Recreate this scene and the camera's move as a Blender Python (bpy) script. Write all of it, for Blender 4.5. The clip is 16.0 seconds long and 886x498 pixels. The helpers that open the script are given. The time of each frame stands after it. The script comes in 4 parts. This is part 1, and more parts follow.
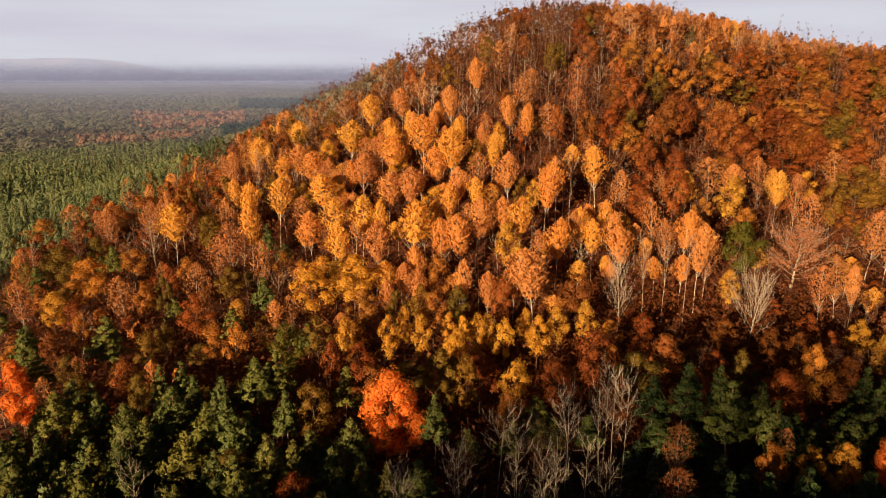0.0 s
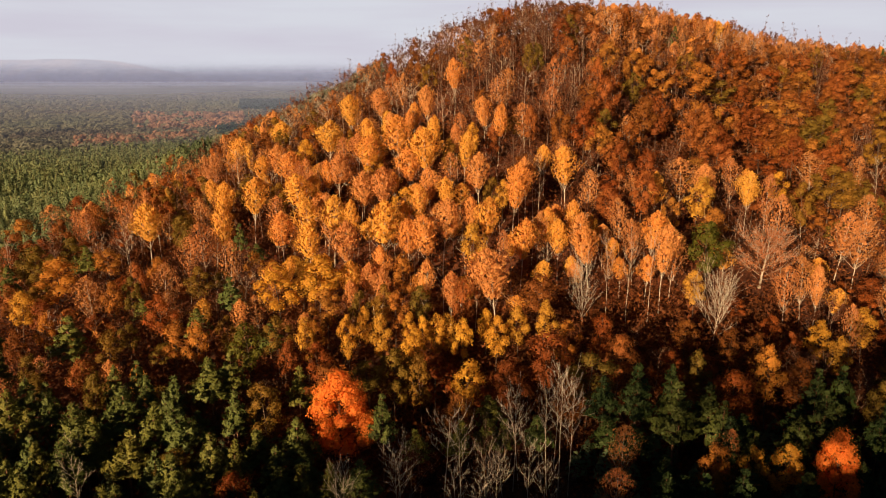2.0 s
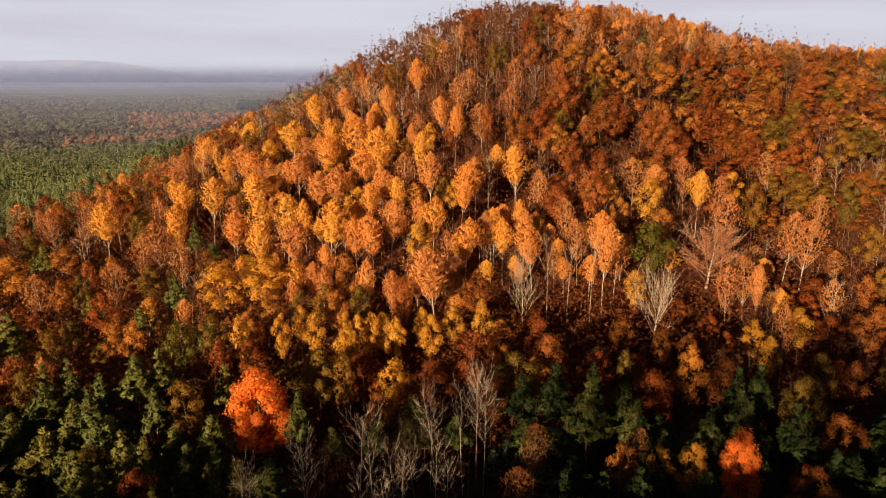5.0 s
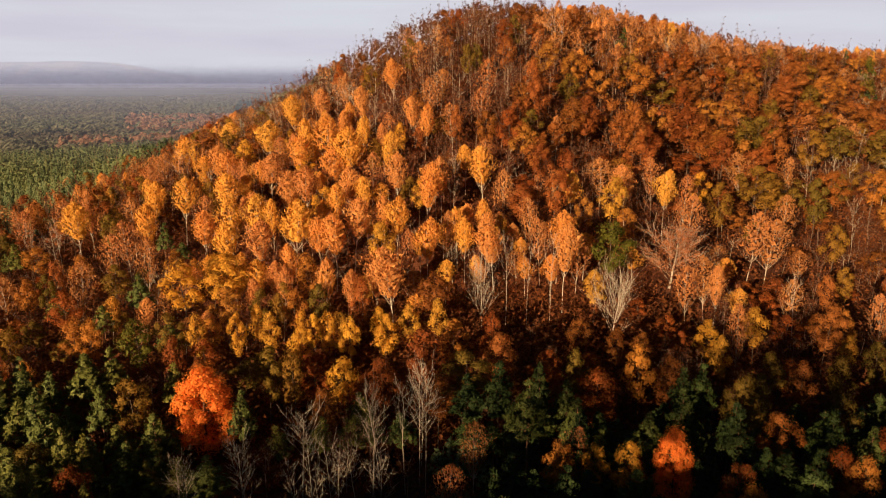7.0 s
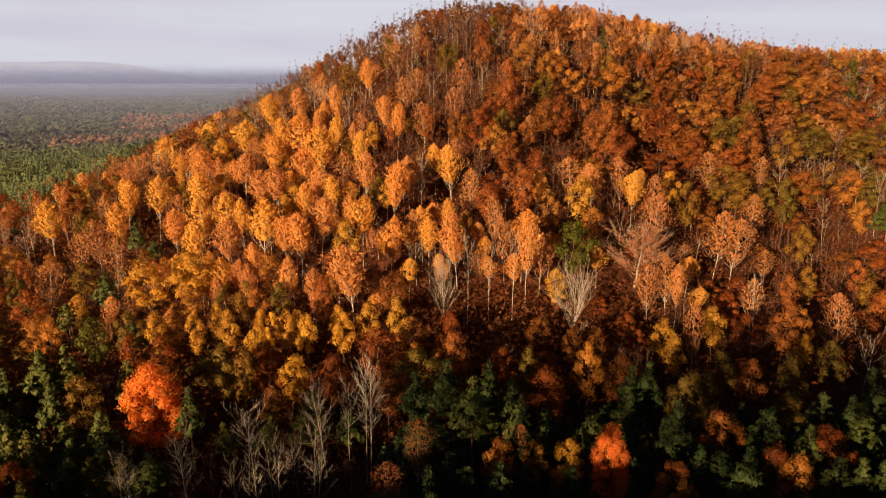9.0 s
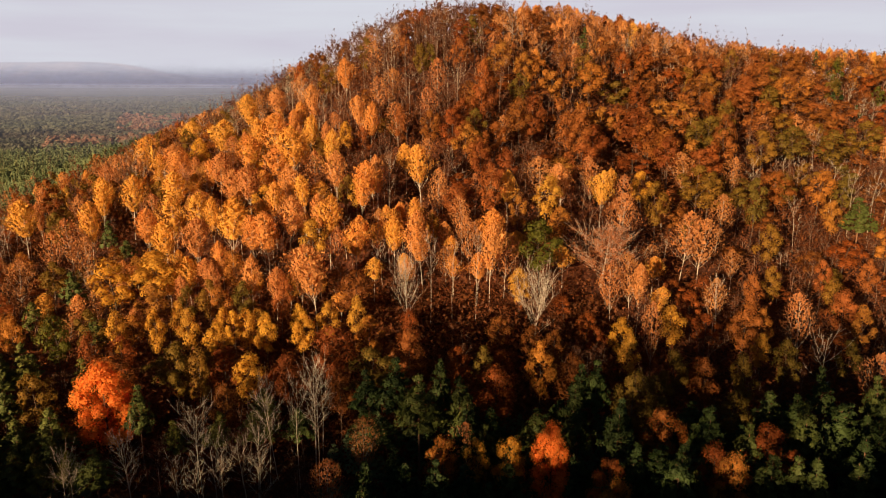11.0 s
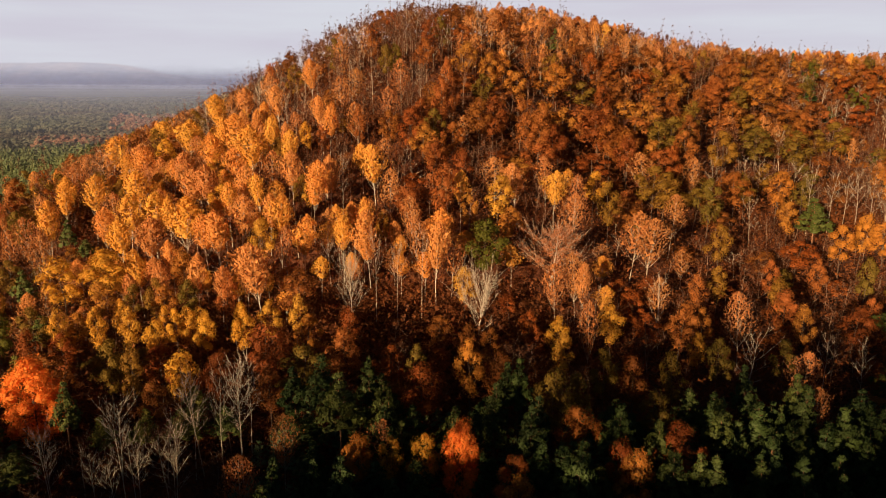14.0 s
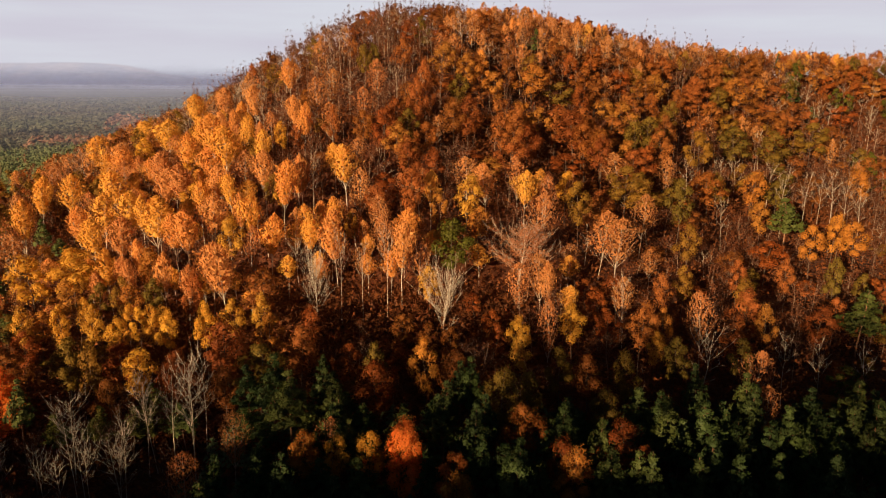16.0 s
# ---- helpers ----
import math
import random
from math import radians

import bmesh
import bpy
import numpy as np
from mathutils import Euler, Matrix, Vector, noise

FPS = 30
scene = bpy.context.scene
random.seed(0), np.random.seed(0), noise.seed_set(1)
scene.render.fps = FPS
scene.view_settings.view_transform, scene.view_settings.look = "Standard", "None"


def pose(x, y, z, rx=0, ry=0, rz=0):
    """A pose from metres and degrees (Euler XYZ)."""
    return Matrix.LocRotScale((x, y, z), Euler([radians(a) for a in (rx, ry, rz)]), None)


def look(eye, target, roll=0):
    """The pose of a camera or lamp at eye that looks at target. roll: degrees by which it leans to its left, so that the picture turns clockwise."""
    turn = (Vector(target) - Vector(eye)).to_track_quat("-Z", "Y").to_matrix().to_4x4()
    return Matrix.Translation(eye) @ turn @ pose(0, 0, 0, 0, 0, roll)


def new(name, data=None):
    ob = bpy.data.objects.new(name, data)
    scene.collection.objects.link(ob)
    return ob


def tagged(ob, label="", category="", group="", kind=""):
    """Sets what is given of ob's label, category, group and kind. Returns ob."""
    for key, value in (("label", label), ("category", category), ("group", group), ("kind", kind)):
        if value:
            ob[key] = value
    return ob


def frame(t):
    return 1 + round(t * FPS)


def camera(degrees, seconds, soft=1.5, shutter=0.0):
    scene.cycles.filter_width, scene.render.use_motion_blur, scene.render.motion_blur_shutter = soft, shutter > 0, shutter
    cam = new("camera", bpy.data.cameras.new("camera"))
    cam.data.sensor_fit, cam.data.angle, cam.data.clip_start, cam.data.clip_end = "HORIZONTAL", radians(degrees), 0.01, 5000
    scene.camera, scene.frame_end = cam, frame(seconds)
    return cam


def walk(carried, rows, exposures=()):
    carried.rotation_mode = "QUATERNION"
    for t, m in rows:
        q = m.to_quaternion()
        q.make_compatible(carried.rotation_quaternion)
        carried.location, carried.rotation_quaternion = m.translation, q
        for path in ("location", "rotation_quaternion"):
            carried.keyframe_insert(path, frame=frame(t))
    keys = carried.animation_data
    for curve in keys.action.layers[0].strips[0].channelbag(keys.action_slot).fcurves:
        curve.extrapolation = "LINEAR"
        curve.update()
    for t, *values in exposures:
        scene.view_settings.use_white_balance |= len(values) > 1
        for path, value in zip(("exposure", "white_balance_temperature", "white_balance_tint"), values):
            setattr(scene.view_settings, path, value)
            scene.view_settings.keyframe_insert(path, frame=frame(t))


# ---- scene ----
cam = camera(62.7, 16.0, soft=1.1)
METRES, EYE, TILT, LEAN, TURN = 66.0, 65.0, -13.8, 0.0, 0.0
ROWS = [
    (0.0, 0.0, 0.0, 0.0, 0.0, -0.0, 0.0),
    (0.5, 0.0309, 0.0011, -0.0005, 0.09, 0.02, -0.03),
    (1.0, 0.063, 0.0019, -0.0011, 0.19, 0.04, -0.05),
    (1.5, 0.0949, 0.0023, -0.0016, 0.25, 0.03, -0.07),
    (2.0, 0.1278, 0.0024, -0.0025, 0.31, 0.07, -0.08),
    (2.5, 0.1606, 0.0026, -0.0034, 0.37, 0.07, -0.1),
    (3.0, 0.1931, 0.0026, -0.0043, 0.41, 0.09, -0.12),
    (3.5, 0.2262, 0.0027, -0.0054, 0.47, 0.11, -0.14),
    (4.0, 0.2593, 0.0026, -0.0065, 0.52, 0.14, -0.16),
    (6.5, 0.4285, -0.0, -0.0122, 0.76, 0.25, -0.27),
    (7.0, 0.4621, -0.0004, -0.0135, 0.81, 0.27, -0.27),
    (7.5, 0.4942, -0.0012, -0.0149, 0.84, 0.28, -0.28),
    (8.0, 0.526, -0.0021, -0.016, 0.87, 0.29, -0.29),
    (8.5, 0.5569, -0.0029, -0.017, 0.89, 0.3, -0.32),
    (9.0, 0.5877, -0.0038, -0.0181, 0.93, 0.3, -0.34),
    (11.5, 0.7378, -0.0069, -0.0233, 1.04, 0.38, -0.44),
    (12.0, 0.7676, -0.0081, -0.0241, 1.05, 0.4, -0.46),
    (12.5, 0.7971, -0.0094, -0.0247, 1.07, 0.4, -0.48),
    (13.0, 0.8271, -0.0107, -0.026, 1.09, 0.42, -0.5),
    (13.5, 0.8561, -0.0122, -0.0267, 1.08, 0.43, -0.53),
    (14.0, 0.8851, -0.0138, -0.0275, 1.09, 0.45, -0.54),
    (14.5, 0.9138, -0.0153, -0.0284, 1.12, 0.47, -0.56),
    (15.0, 0.9427, -0.0169, -0.029, 1.15, 0.47, -0.57),
    (15.5, 0.9707, -0.0186, -0.0299, 1.14, 0.49, -0.6),
    (16.0, 0.999, -0.0201, -0.0306, 1.15, 0.49, -0.62),
]
walk(cam, [(t, pose(0, 0, EYE, TILT, LEAN, TURN) @ pose(METRES * x, METRES * y, METRES * z, 90 + pitch, roll, yaw)) for t, x, y, z, yaw, pitch, roll in ROWS])

# ---------------------------------------------------------------- light
SUN_AZIMUTH, SUN_HEIGHT = 210.0, 10.5      # degrees, clockwise from +y
scene.view_settings.exposure = 0.0

world = bpy.data.worlds.new("autumn_sky")
scene.world = world
world.use_nodes = True
wn, wl = world.node_tree.nodes, world.node_tree.links
wn.clear()
sky = wn.new("ShaderNodeTexSky")
sky.sky_type, sky.sun_disc = "NISHITA", False
sky.sun_elevation, sky.sun_rotation = radians(SUN_HEIGHT), radians(SUN_AZIMUTH)
sky.air_density, sky.dust_density, sky.ozone_density = 1.0, 0.6, 2.0
# a pale lilac veil of haze low over the horizon, with faint streaks of cloud
wco, wsep, wveil = wn.new("ShaderNodeTexCoord"), wn.new("ShaderNodeSeparateXYZ"), wn.new("ShaderNodeMapRange")
wl.new(wco.outputs["Generated"], wsep.inputs[0])
wl.new(wsep.outputs["Z"], wveil.inputs[0])
wveil.interpolation_type = "SMOOTHSTEP"
wveil.inputs[1].default_value, wveil.inputs[2].default_value = 0.09, 0.14
wveil.inputs[3].default_value, wveil.inputs[4].default_value = 0.96, 0.0
wmap, wnoise = wn.new("ShaderNodeMapping"), wn.new("ShaderNodeTexNoise")
wmap.inputs["Scale"].default_value = (1.5, 1.5, 14)
wl.new(wco.outputs["Generated"], wmap.inputs[0])
wl.new(wmap.outputs[0], wnoise.inputs["Vector"])
wnoise.inputs["Scale"].default_value, wnoise.inputs["Detail"].default_value = 2.2, 4
wramp = wn.new("ShaderNodeValToRGB")
wramp.color_ramp.elements[0].position, wramp.color_ramp.elements[0].color = 0.36, (0.62, 0.60, 0.69, 1)
wramp.color_ramp.elements[1].position, wramp.color_ramp.elements[1].color = 0.66, (0.67, 0.68, 0.75, 1)
wl.new(wnoise.outputs["Fac"], wramp.inputs[0])
sky_out, veil_out, sky_mix = wn.new("ShaderNodeBackground"), wn.new("ShaderNodeBackground"), wn.new("ShaderNodeMixShader")
sky_out.inputs["Strength"].default_value = 0.018
veil_out.inputs["Strength"].default_value = 1.04
world_out = wn.new("ShaderNodeOutputWorld")
wl.new(sky.outputs[0], sky_out.inputs["Color"])
wl.new(wramp.outputs[0], veil_out.inputs["Color"])
wl.new(wveil.outputs[0], sky_mix.inputs[0])
wl.new(sky_out.outputs[0], sky_mix.inputs[1])
wl.new(veil_out.outputs[0], sky_mix.inputs[2])
wl.new(sky_mix.outputs[0], world_out.inputs["Surface"])

sun = new("sun", bpy.data.lights.new("sun", "SUN"))
sun.data.energy, sun.data.angle, sun.data.color = 9.0, radians(0.6), (1.0, 0.71, 0.40)
az, el = radians(SUN_AZIMUTH), radians(SUN_HEIGHT)
to_sun = Vector((math.sin(az) * math.cos(el), math.cos(az) * math.cos(el), math.sin(el)))
sun.matrix_world = look(to_sun * 900, (0, 0, 0))


# ---------------------------------------------------------------- materials
def node_material(name):
    m = bpy.data.materials.new(name)
    m.use_nodes = True
    m.node_tree.nodes.clear()
    return m, m.node_tree.nodes, m.node_tree.links


def ramp_node(nodes, stops):
    r = nodes.new("ShaderNodeValToRGB")
    while len(r.color_ramp.elements) < len(stops):
        r.color_ramp.elements.new(0.5)
    for e, (p, c) in zip(r.color_ramp.elements, stops):
        e.position, e.color = p, (*c, 1)
    return r


def foliage(name, colours, translucent=0.34, spread=0.32):
    """Leaves: each tree takes its own tone, each spray of leaves varies about it."""
    m, n, l = node_material(name)
    info, attr, geo = n.new("ShaderNodeObjectInfo"), n.new("ShaderNodeAttribute"), n.new("ShaderNodeNewGeometry")
    attr.attribute_name = "tone"
    add = n.new("ShaderNodeMath")
    l.new(info.outputs["Random"], add.inputs[0])
    l.new(attr.outputs["Fac"], add.inputs[1])
    isl = n.new("ShaderNodeMath")
    isl.operation = "MULTIPLY_ADD"
    l.new(geo.outputs["Random Per Island"], isl.inputs[0])
    isl.inputs[1].default_value = 0.14
    l.new(add.outputs[0], isl.inputs[2])
    fr = n.new("ShaderNodeMath")
    fr.operation = "PINGPONG"
    fr.inputs[1].default_value = 1.0
    l.new(isl.outputs[0], fr.inputs[0])
    k = len(colours) - 1
    ramp = ramp_node(n, [(i / k, c) for i, c in enumerate(colours)])
    l.new(fr.outputs[0], ramp.inputs[0])
    hsv = n.new("ShaderNodeHueSaturation")
    val = n.new("ShaderNodeMath")
    val.operation = "MULTIPLY_ADD"
    mixer = n.new("ShaderNodeMath")
    mixer.operation = "FRACT"
    big = n.new("ShaderNodeMath")
    big.operation = "MULTIPLY"
    big.inputs[1].default_value = 7.31
    l.new(geo.outputs["Random Per Island"], big.inputs[0])
    l.new(big.outputs[0], mixer.inputs[0])
    l.new(mixer.outputs[0], val.inputs[0])
    val.inputs[1].default_value, val.inputs[2].default_value = spread, 1 - spread / 2
    l.new(val.outputs[0], hsv.inputs["Value"])
    l.new(ramp.outputs[0], hsv.inputs["Color"])
    p = n.new("ShaderNodeBsdfPrincipled")
    p.inputs["Roughness"].default_value = 0.65
    p.inputs["Specular IOR Level"].default_value = 0.2
    l.new(hsv.outputs[0], p.inputs["Base Color"])
    t = n.new("ShaderNodeBsdfTranslucent")
    l.new(hsv.outputs[0], t.inputs["Color"])
    mix, out = n.new("ShaderNodeMixShader"), n.new("ShaderNodeOutputMaterial")
    mix.inputs[0].default_value = translucent
    l.new(p.outputs[0], mix.inputs[1])
    l.new(t.outputs[0], mix.inputs[2])
    l.new(mix.outputs[0], out.inputs["Surface"])
    return m


def bark(name, light, dark, scale, cut):
    m, n, l = node_material(name)
    co, noi = n.new("ShaderNodeTexCoord"), n.new("ShaderNodeTexNoise")
    mp = n.new("ShaderNodeMapping")
    mp.inputs["Scale"].default_value = (1, 1, 2.2)
    l.new(co.outputs["Object"], mp.inputs[0])
    l.new(mp.outputs[0], noi.inputs["Vector"])
    noi.inputs["Scale"].default_value, noi.inputs["Detail"].default_value = scale, 5
    r = ramp_node(n, [(cut - 0.12, dark), (cut + 0.05, light)])
    l.new(noi.outputs["Fac"], r.inputs[0])
    bump = n.new("ShaderNodeBump")
    bump.inputs["Strength"].default_value, bump.inputs["Distance"].default_value = 0.5, 0.03
    l.new(noi.outputs["Fac"], bump.inputs["Height"])
    p, out = n.new("ShaderNodeBsdfPrincipled"), n.new("ShaderNodeOutputMaterial")
    p.inputs["Roughness"].default_value = 0.85
    l.new(r.outputs[0], p.inputs["Base Color"])
    l.new(bump.outputs[0], p.inputs["Normal"])
    l.new(p.outputs[0], out.inputs["Surface"])
    return m


def litter(name):
    """Forest floor: leaf litter in russet and brown, with moss and dark humus; greener and paler far out on the plain."""
    m, n, l = node_material(name)
    geo = n.new("ShaderNodeNewGeometry")
    a, b, c = n.new("ShaderNodeTexNoise"), n.new("ShaderNodeTexNoise"), n.new("ShaderNodeTexNoise")
    for node, s, d in ((a, 0.06, 4), (b, 1.6, 6), (c, 0.012, 3)):
        node.inputs["Scale"].default_value, node.inputs["Detail"].default_value = s, d
        l.new(geo.outputs["Position"], node.inputs["Vector"])
    r1 = ramp_node(n, [(0.3, (0.075, 0.026, 0.011)), (0.5, (0.15, 0.045, 0.016)), (0.72, (0.21, 0.066, 0.022))])
    r2 = ramp_node(n, [(0.25, (0.35, 0.35, 0.35)), (0.75, (1.2, 1.1, 1.0))])
    l.new(a.outputs["Fac"], r1.inputs[0])
    l.new(b.outputs["Fac"], r2.inputs[0])
    mul = n.new("ShaderNodeMixRGB")
    mul.blend_type = "MULTIPLY"
    mul.inputs[0].default_value = 1
    l.new(r1.outputs[0], mul.inputs[1])
    l.new(r2.outputs[0], mul.inputs[2])
    r3 = ramp_node(n, [(0.42, (0.05, 0.06, 0.025)), (0.6, (0.1, 0.075, 0.04))])
    l.new(c.outputs["Fac"], r3.inputs[0])
    sep, mr = n.new("ShaderNodeSeparateXYZ"), n.new("ShaderNodeMapRange")
    l.new(geo.outputs["Position"], sep.inputs[0])
    l.new(sep.outputs["Y"], mr.inputs[0])
    mr.inputs[1].default_value, mr.inputs[2].default_value = 380, 560
    mix = n.new("ShaderNodeMixRGB")
    l.new(mr.outputs[0], mix.inputs[0])
    l.new(mul.outputs[0], mix.inputs[1])
    l.new(r3.outputs[0], mix.inputs[2])
    bump = n.new("ShaderNodeBump")
    bump.inputs["Strength"].default_value, bump.inputs["Distance"].default_value = 0.8, 0.15
    l.new(b.outputs["Fac"], bump.inputs["Height"])
    p, out = n.new("ShaderNodeBsdfPrincipled"), n.new("ShaderNodeOutputMaterial")
    p.inputs["Roughness"].default_value = 0.95
    l.new(mix.outputs[0], p.inputs["Base Color"])
    l.new(bump.outputs[0], p.inputs["Normal"])
    l.new(p.outputs[0], out.inputs["Surface"])
    return m


def painted_haze_blue(name):
    """The far plateau: it glows unlit, with kilometres of haze painted into its colour."""
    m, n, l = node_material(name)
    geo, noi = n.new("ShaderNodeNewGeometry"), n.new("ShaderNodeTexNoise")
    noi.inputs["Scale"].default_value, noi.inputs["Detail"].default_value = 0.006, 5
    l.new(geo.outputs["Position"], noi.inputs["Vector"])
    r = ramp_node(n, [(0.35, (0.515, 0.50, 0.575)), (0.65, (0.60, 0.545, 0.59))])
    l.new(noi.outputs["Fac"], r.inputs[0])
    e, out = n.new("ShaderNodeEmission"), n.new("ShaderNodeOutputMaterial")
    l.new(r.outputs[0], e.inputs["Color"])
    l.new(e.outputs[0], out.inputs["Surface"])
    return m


MAT = {
    "birch": foliage("birch_leaves", [(0.74, 0.385, 0.07), (0.71, 0.33, 0.06), (0.68, 0.36, 0.062), (0.66, 0.26, 0.058), (0.62, 0.275, 0.085), (0.54, 0.215, 0.07)], 0.3),
    "copper": foliage("copper_birch_leaves", [(0.50, 0.20, 0.065), (0.43, 0.155, 0.055), (0.49, 0.21, 0.07), (0.40, 0.16, 0.05)], 0.3),
    "gold": foliage("golden_maple_leaves", [(0.66, 0.35, 0.04), (0.60, 0.29, 0.035), (0.54, 0.28, 0.04)]),
    "amber": foliage("amber_oak_leaves", [(0.50, 0.205, 0.03), (0.43, 0.16, 0.028), (0.40, 0.17, 0.03)]),
    "ember": foliage("red_oak_leaves", [(0.38, 0.115, 0.026), (0.31, 0.09, 0.022), (0.35, 0.12, 0.026)]),
    "orange": foliage("orange_maple_leaves", [(0.86, 0.28, 0.045), (0.80, 0.23, 0.04)], 0.45),
    "oak": foliage("russet_oak_leaves", [(0.31, 0.085, 0.015), (0.21, 0.055, 0.013), (0.32, 0.078, 0.014), (0.29, 0.105, 0.019), (0.22, 0.068, 0.015)]),
    "olive": foliage("olive_oak_leaves", [(0.23, 0.13, 0.018), (0.15, 0.10, 0.016), (0.27, 0.13, 0.018)]),
    "green": foliage("green_oak_leaves", [(0.125, 0.11, 0.012), (0.10, 0.095, 0.012)]),
    "beech": foliage("brown_beech_leaves", [(0.20, 0.066, 0.024), (0.15, 0.047, 0.019), (0.13, 0.055, 0.028)]),
    "fan": foliage("rosy_twigs", [(0.62, 0.24, 0.095), (0.54, 0.19, 0.075)], 0.3),
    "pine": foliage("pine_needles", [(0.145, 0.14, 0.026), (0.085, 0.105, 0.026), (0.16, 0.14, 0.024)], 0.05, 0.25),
    # cooler, darker copy of the pine needles: shade is painted into it
    "fir": foliage("shade_tinted_pine_needles", [(0.052, 0.074, 0.015), (0.036, 0.058, 0.016), (0.068, 0.078, 0.015)], 0.05, 0.25),
    "plantation": foliage("young_pine_needles", [(0.15, 0.175, 0.075), (0.105, 0.14, 0.065), (0.165, 0.18, 0.07)], 0.05, 0.16),
    # plantation needles darkened: the hill's shadow is put into the colour
    "dark_pine": foliage("shade_painted_pine_needles", [(0.045, 0.066, 0.03), (0.06, 0.08, 0.034)], 0.05, 0.16),
    # far woods greyed: some distance haze is painted into these leaf colours
    "wood": foliage("hazed_wood_leaves", [(0.125, 0.14, 0.095), (0.14, 0.145, 0.095), (0.155, 0.145, 0.10), (0.125, 0.135, 0.10)], 0.1, 0.12),
    # far pine blocks: dark green, with their shadow put into the colour
    "dark_wood": foliage("far_shadowed_pine_needles", [(0.022, 0.042, 0.034), (0.03, 0.05, 0.036)], 0.1),
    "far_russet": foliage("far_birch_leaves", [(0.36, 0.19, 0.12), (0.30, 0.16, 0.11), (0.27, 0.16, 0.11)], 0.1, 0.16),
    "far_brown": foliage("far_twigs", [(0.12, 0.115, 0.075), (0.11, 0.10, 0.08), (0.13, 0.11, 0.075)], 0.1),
    "bracken": foliage("bracken_fronds", [(0.20, 0.058, 0.018), (0.15, 0.042, 0.015), (0.24, 0.078, 0.022), (0.13, 0.045, 0.018)], 0.4),
    "plateau": painted_haze_blue("far_plateau"),
    "pale_bark": bark("birch_bark", (0.60, 0.51, 0.41), (0.16, 0.12, 0.09), 3.0, 0.36),
    "grey_bark": bark("grey_bark", (0.30, 0.19, 0.13), (0.14, 0.085, 0.06), 2.0, 0.48),
    "silver_bark": bark("leafless_birch_bark", (0.50, 0.40, 0.31), (0.20, 0.14, 0.10), 2.0, 0.44),
    "brown_bark": bark("brown_bark", (0.14, 0.085, 0.055), (0.05, 0.03, 0.02), 2.5, 0.5),
    "pine_bark": bark("pine_bark", (0.24, 0.11, 0.055), (0.07, 0.045, 0.03), 2.5, 0.48),
    "floor": litter("forest_floor"),
}

# ---------------------------------------------------------------- the land
TREE = 17.0


def bell(x, y, x0, y0, sx, sy, turn):
    c, s = math.cos(turn), math.sin(turn)
    u, v = (x - x0) * c + (y - y0) * s, -(x - x0) * s + (y - y0) * c
    return (u / sx) ** 2 + (v / sy) ** 2


def land(x, y):
    """Height of the ground: a plain, the round hill, the long ridge behind it and the spur between."""
    x, y = np.asarray(x, float), np.asarray(y, float)
    z = -0.6 + G1 * np.clip((-60 - x) / 300, 0, 2) + G2 * np.clip((y - 250) / 500, 0, 2)
    z = z + H1[0] / (1 + bell(x, y, *H1[1:]) ** 2) + H2[0] / (1 + bell(x, y, *H2[1:]) ** 2)
    # added rise: unseen, higher to the east so the right foreground is shaded more
    z = z + SHADE_RISE[0] * (1.02 + 0.08 * np.tanh((x + 62) / 28)) * np.exp(-((x - SHADE_RISE[1]) / SHADE_RISE[3]) ** 8 - ((y - SHADE_RISE[2]) / SHADE_RISE[4]) ** 2)
    for a, x0, y0, r in (H3, H4, H5):
        z = z + a * np.exp(-((x - x0) / r) ** 2 - ((y - y0) / r) ** 2)
    for a, x0, y0 in HUMPS:
        z = z + a * np.exp(-((x - x0) ** 2 + (y - y0) ** 2) / 38.0 ** 2)
    west = np.clip((-112 - x) / 100, 0, 1) * np.clip((y - 255) / 90, 0, 1)
    west = west * west * (3 - 2 * west)
    z = z * (1 - west) - 9 * west
    far = np.clip((np.hypot(x, y - 200) - 500) / 700, 0, 1)
    far = far * far * (3 - 2 * far)
    return z * (1 - far) - 13 * far


G1, G2 = -19.61, 8.14
H1 = (27.73, 15.75, 398.86, 222.74, 79.48, -0.94)
H2 = (57.75, 316.07, 389.73, 335.49, 98.08, 0.09)
H3 = (37.95, 26.94, 251.41, 77.36)
H4 = (-9.44, 158.76, 159.36, 44.24)
H5 = (-22.0, 252.0, 305.0, 46.0)             # the shaded fold east of the hill
HUMPS = [(4.0, 75, 85), (0.9, 175, 85), (-1.5, -75, 130), (1.5, -25, 130), (-1.1, 75, 130), (0.8, 125, 130), (2.4, 175, 130), (0.8, -75, 175), (-2.5, -25, 175), (6.6, 25, 175), (4.8, 75, 175),
         (3.8, 125, 175), (4.9, 175, 175), (2.6, -75, 225), (-2.2, -25, 225), (2.2, 25, 225), (1.3, 125, 225), (1.8, 175, 225), (2.6, -75, 280), (4.5, 125, 280), (5.7, 175, 280)]   # swells and hollows of the slope
SHADE_RISE = (42.5, 8.0, -60.0, 142.0, 26.0)      # unseen rise added behind the camera to cast shade on the foreground


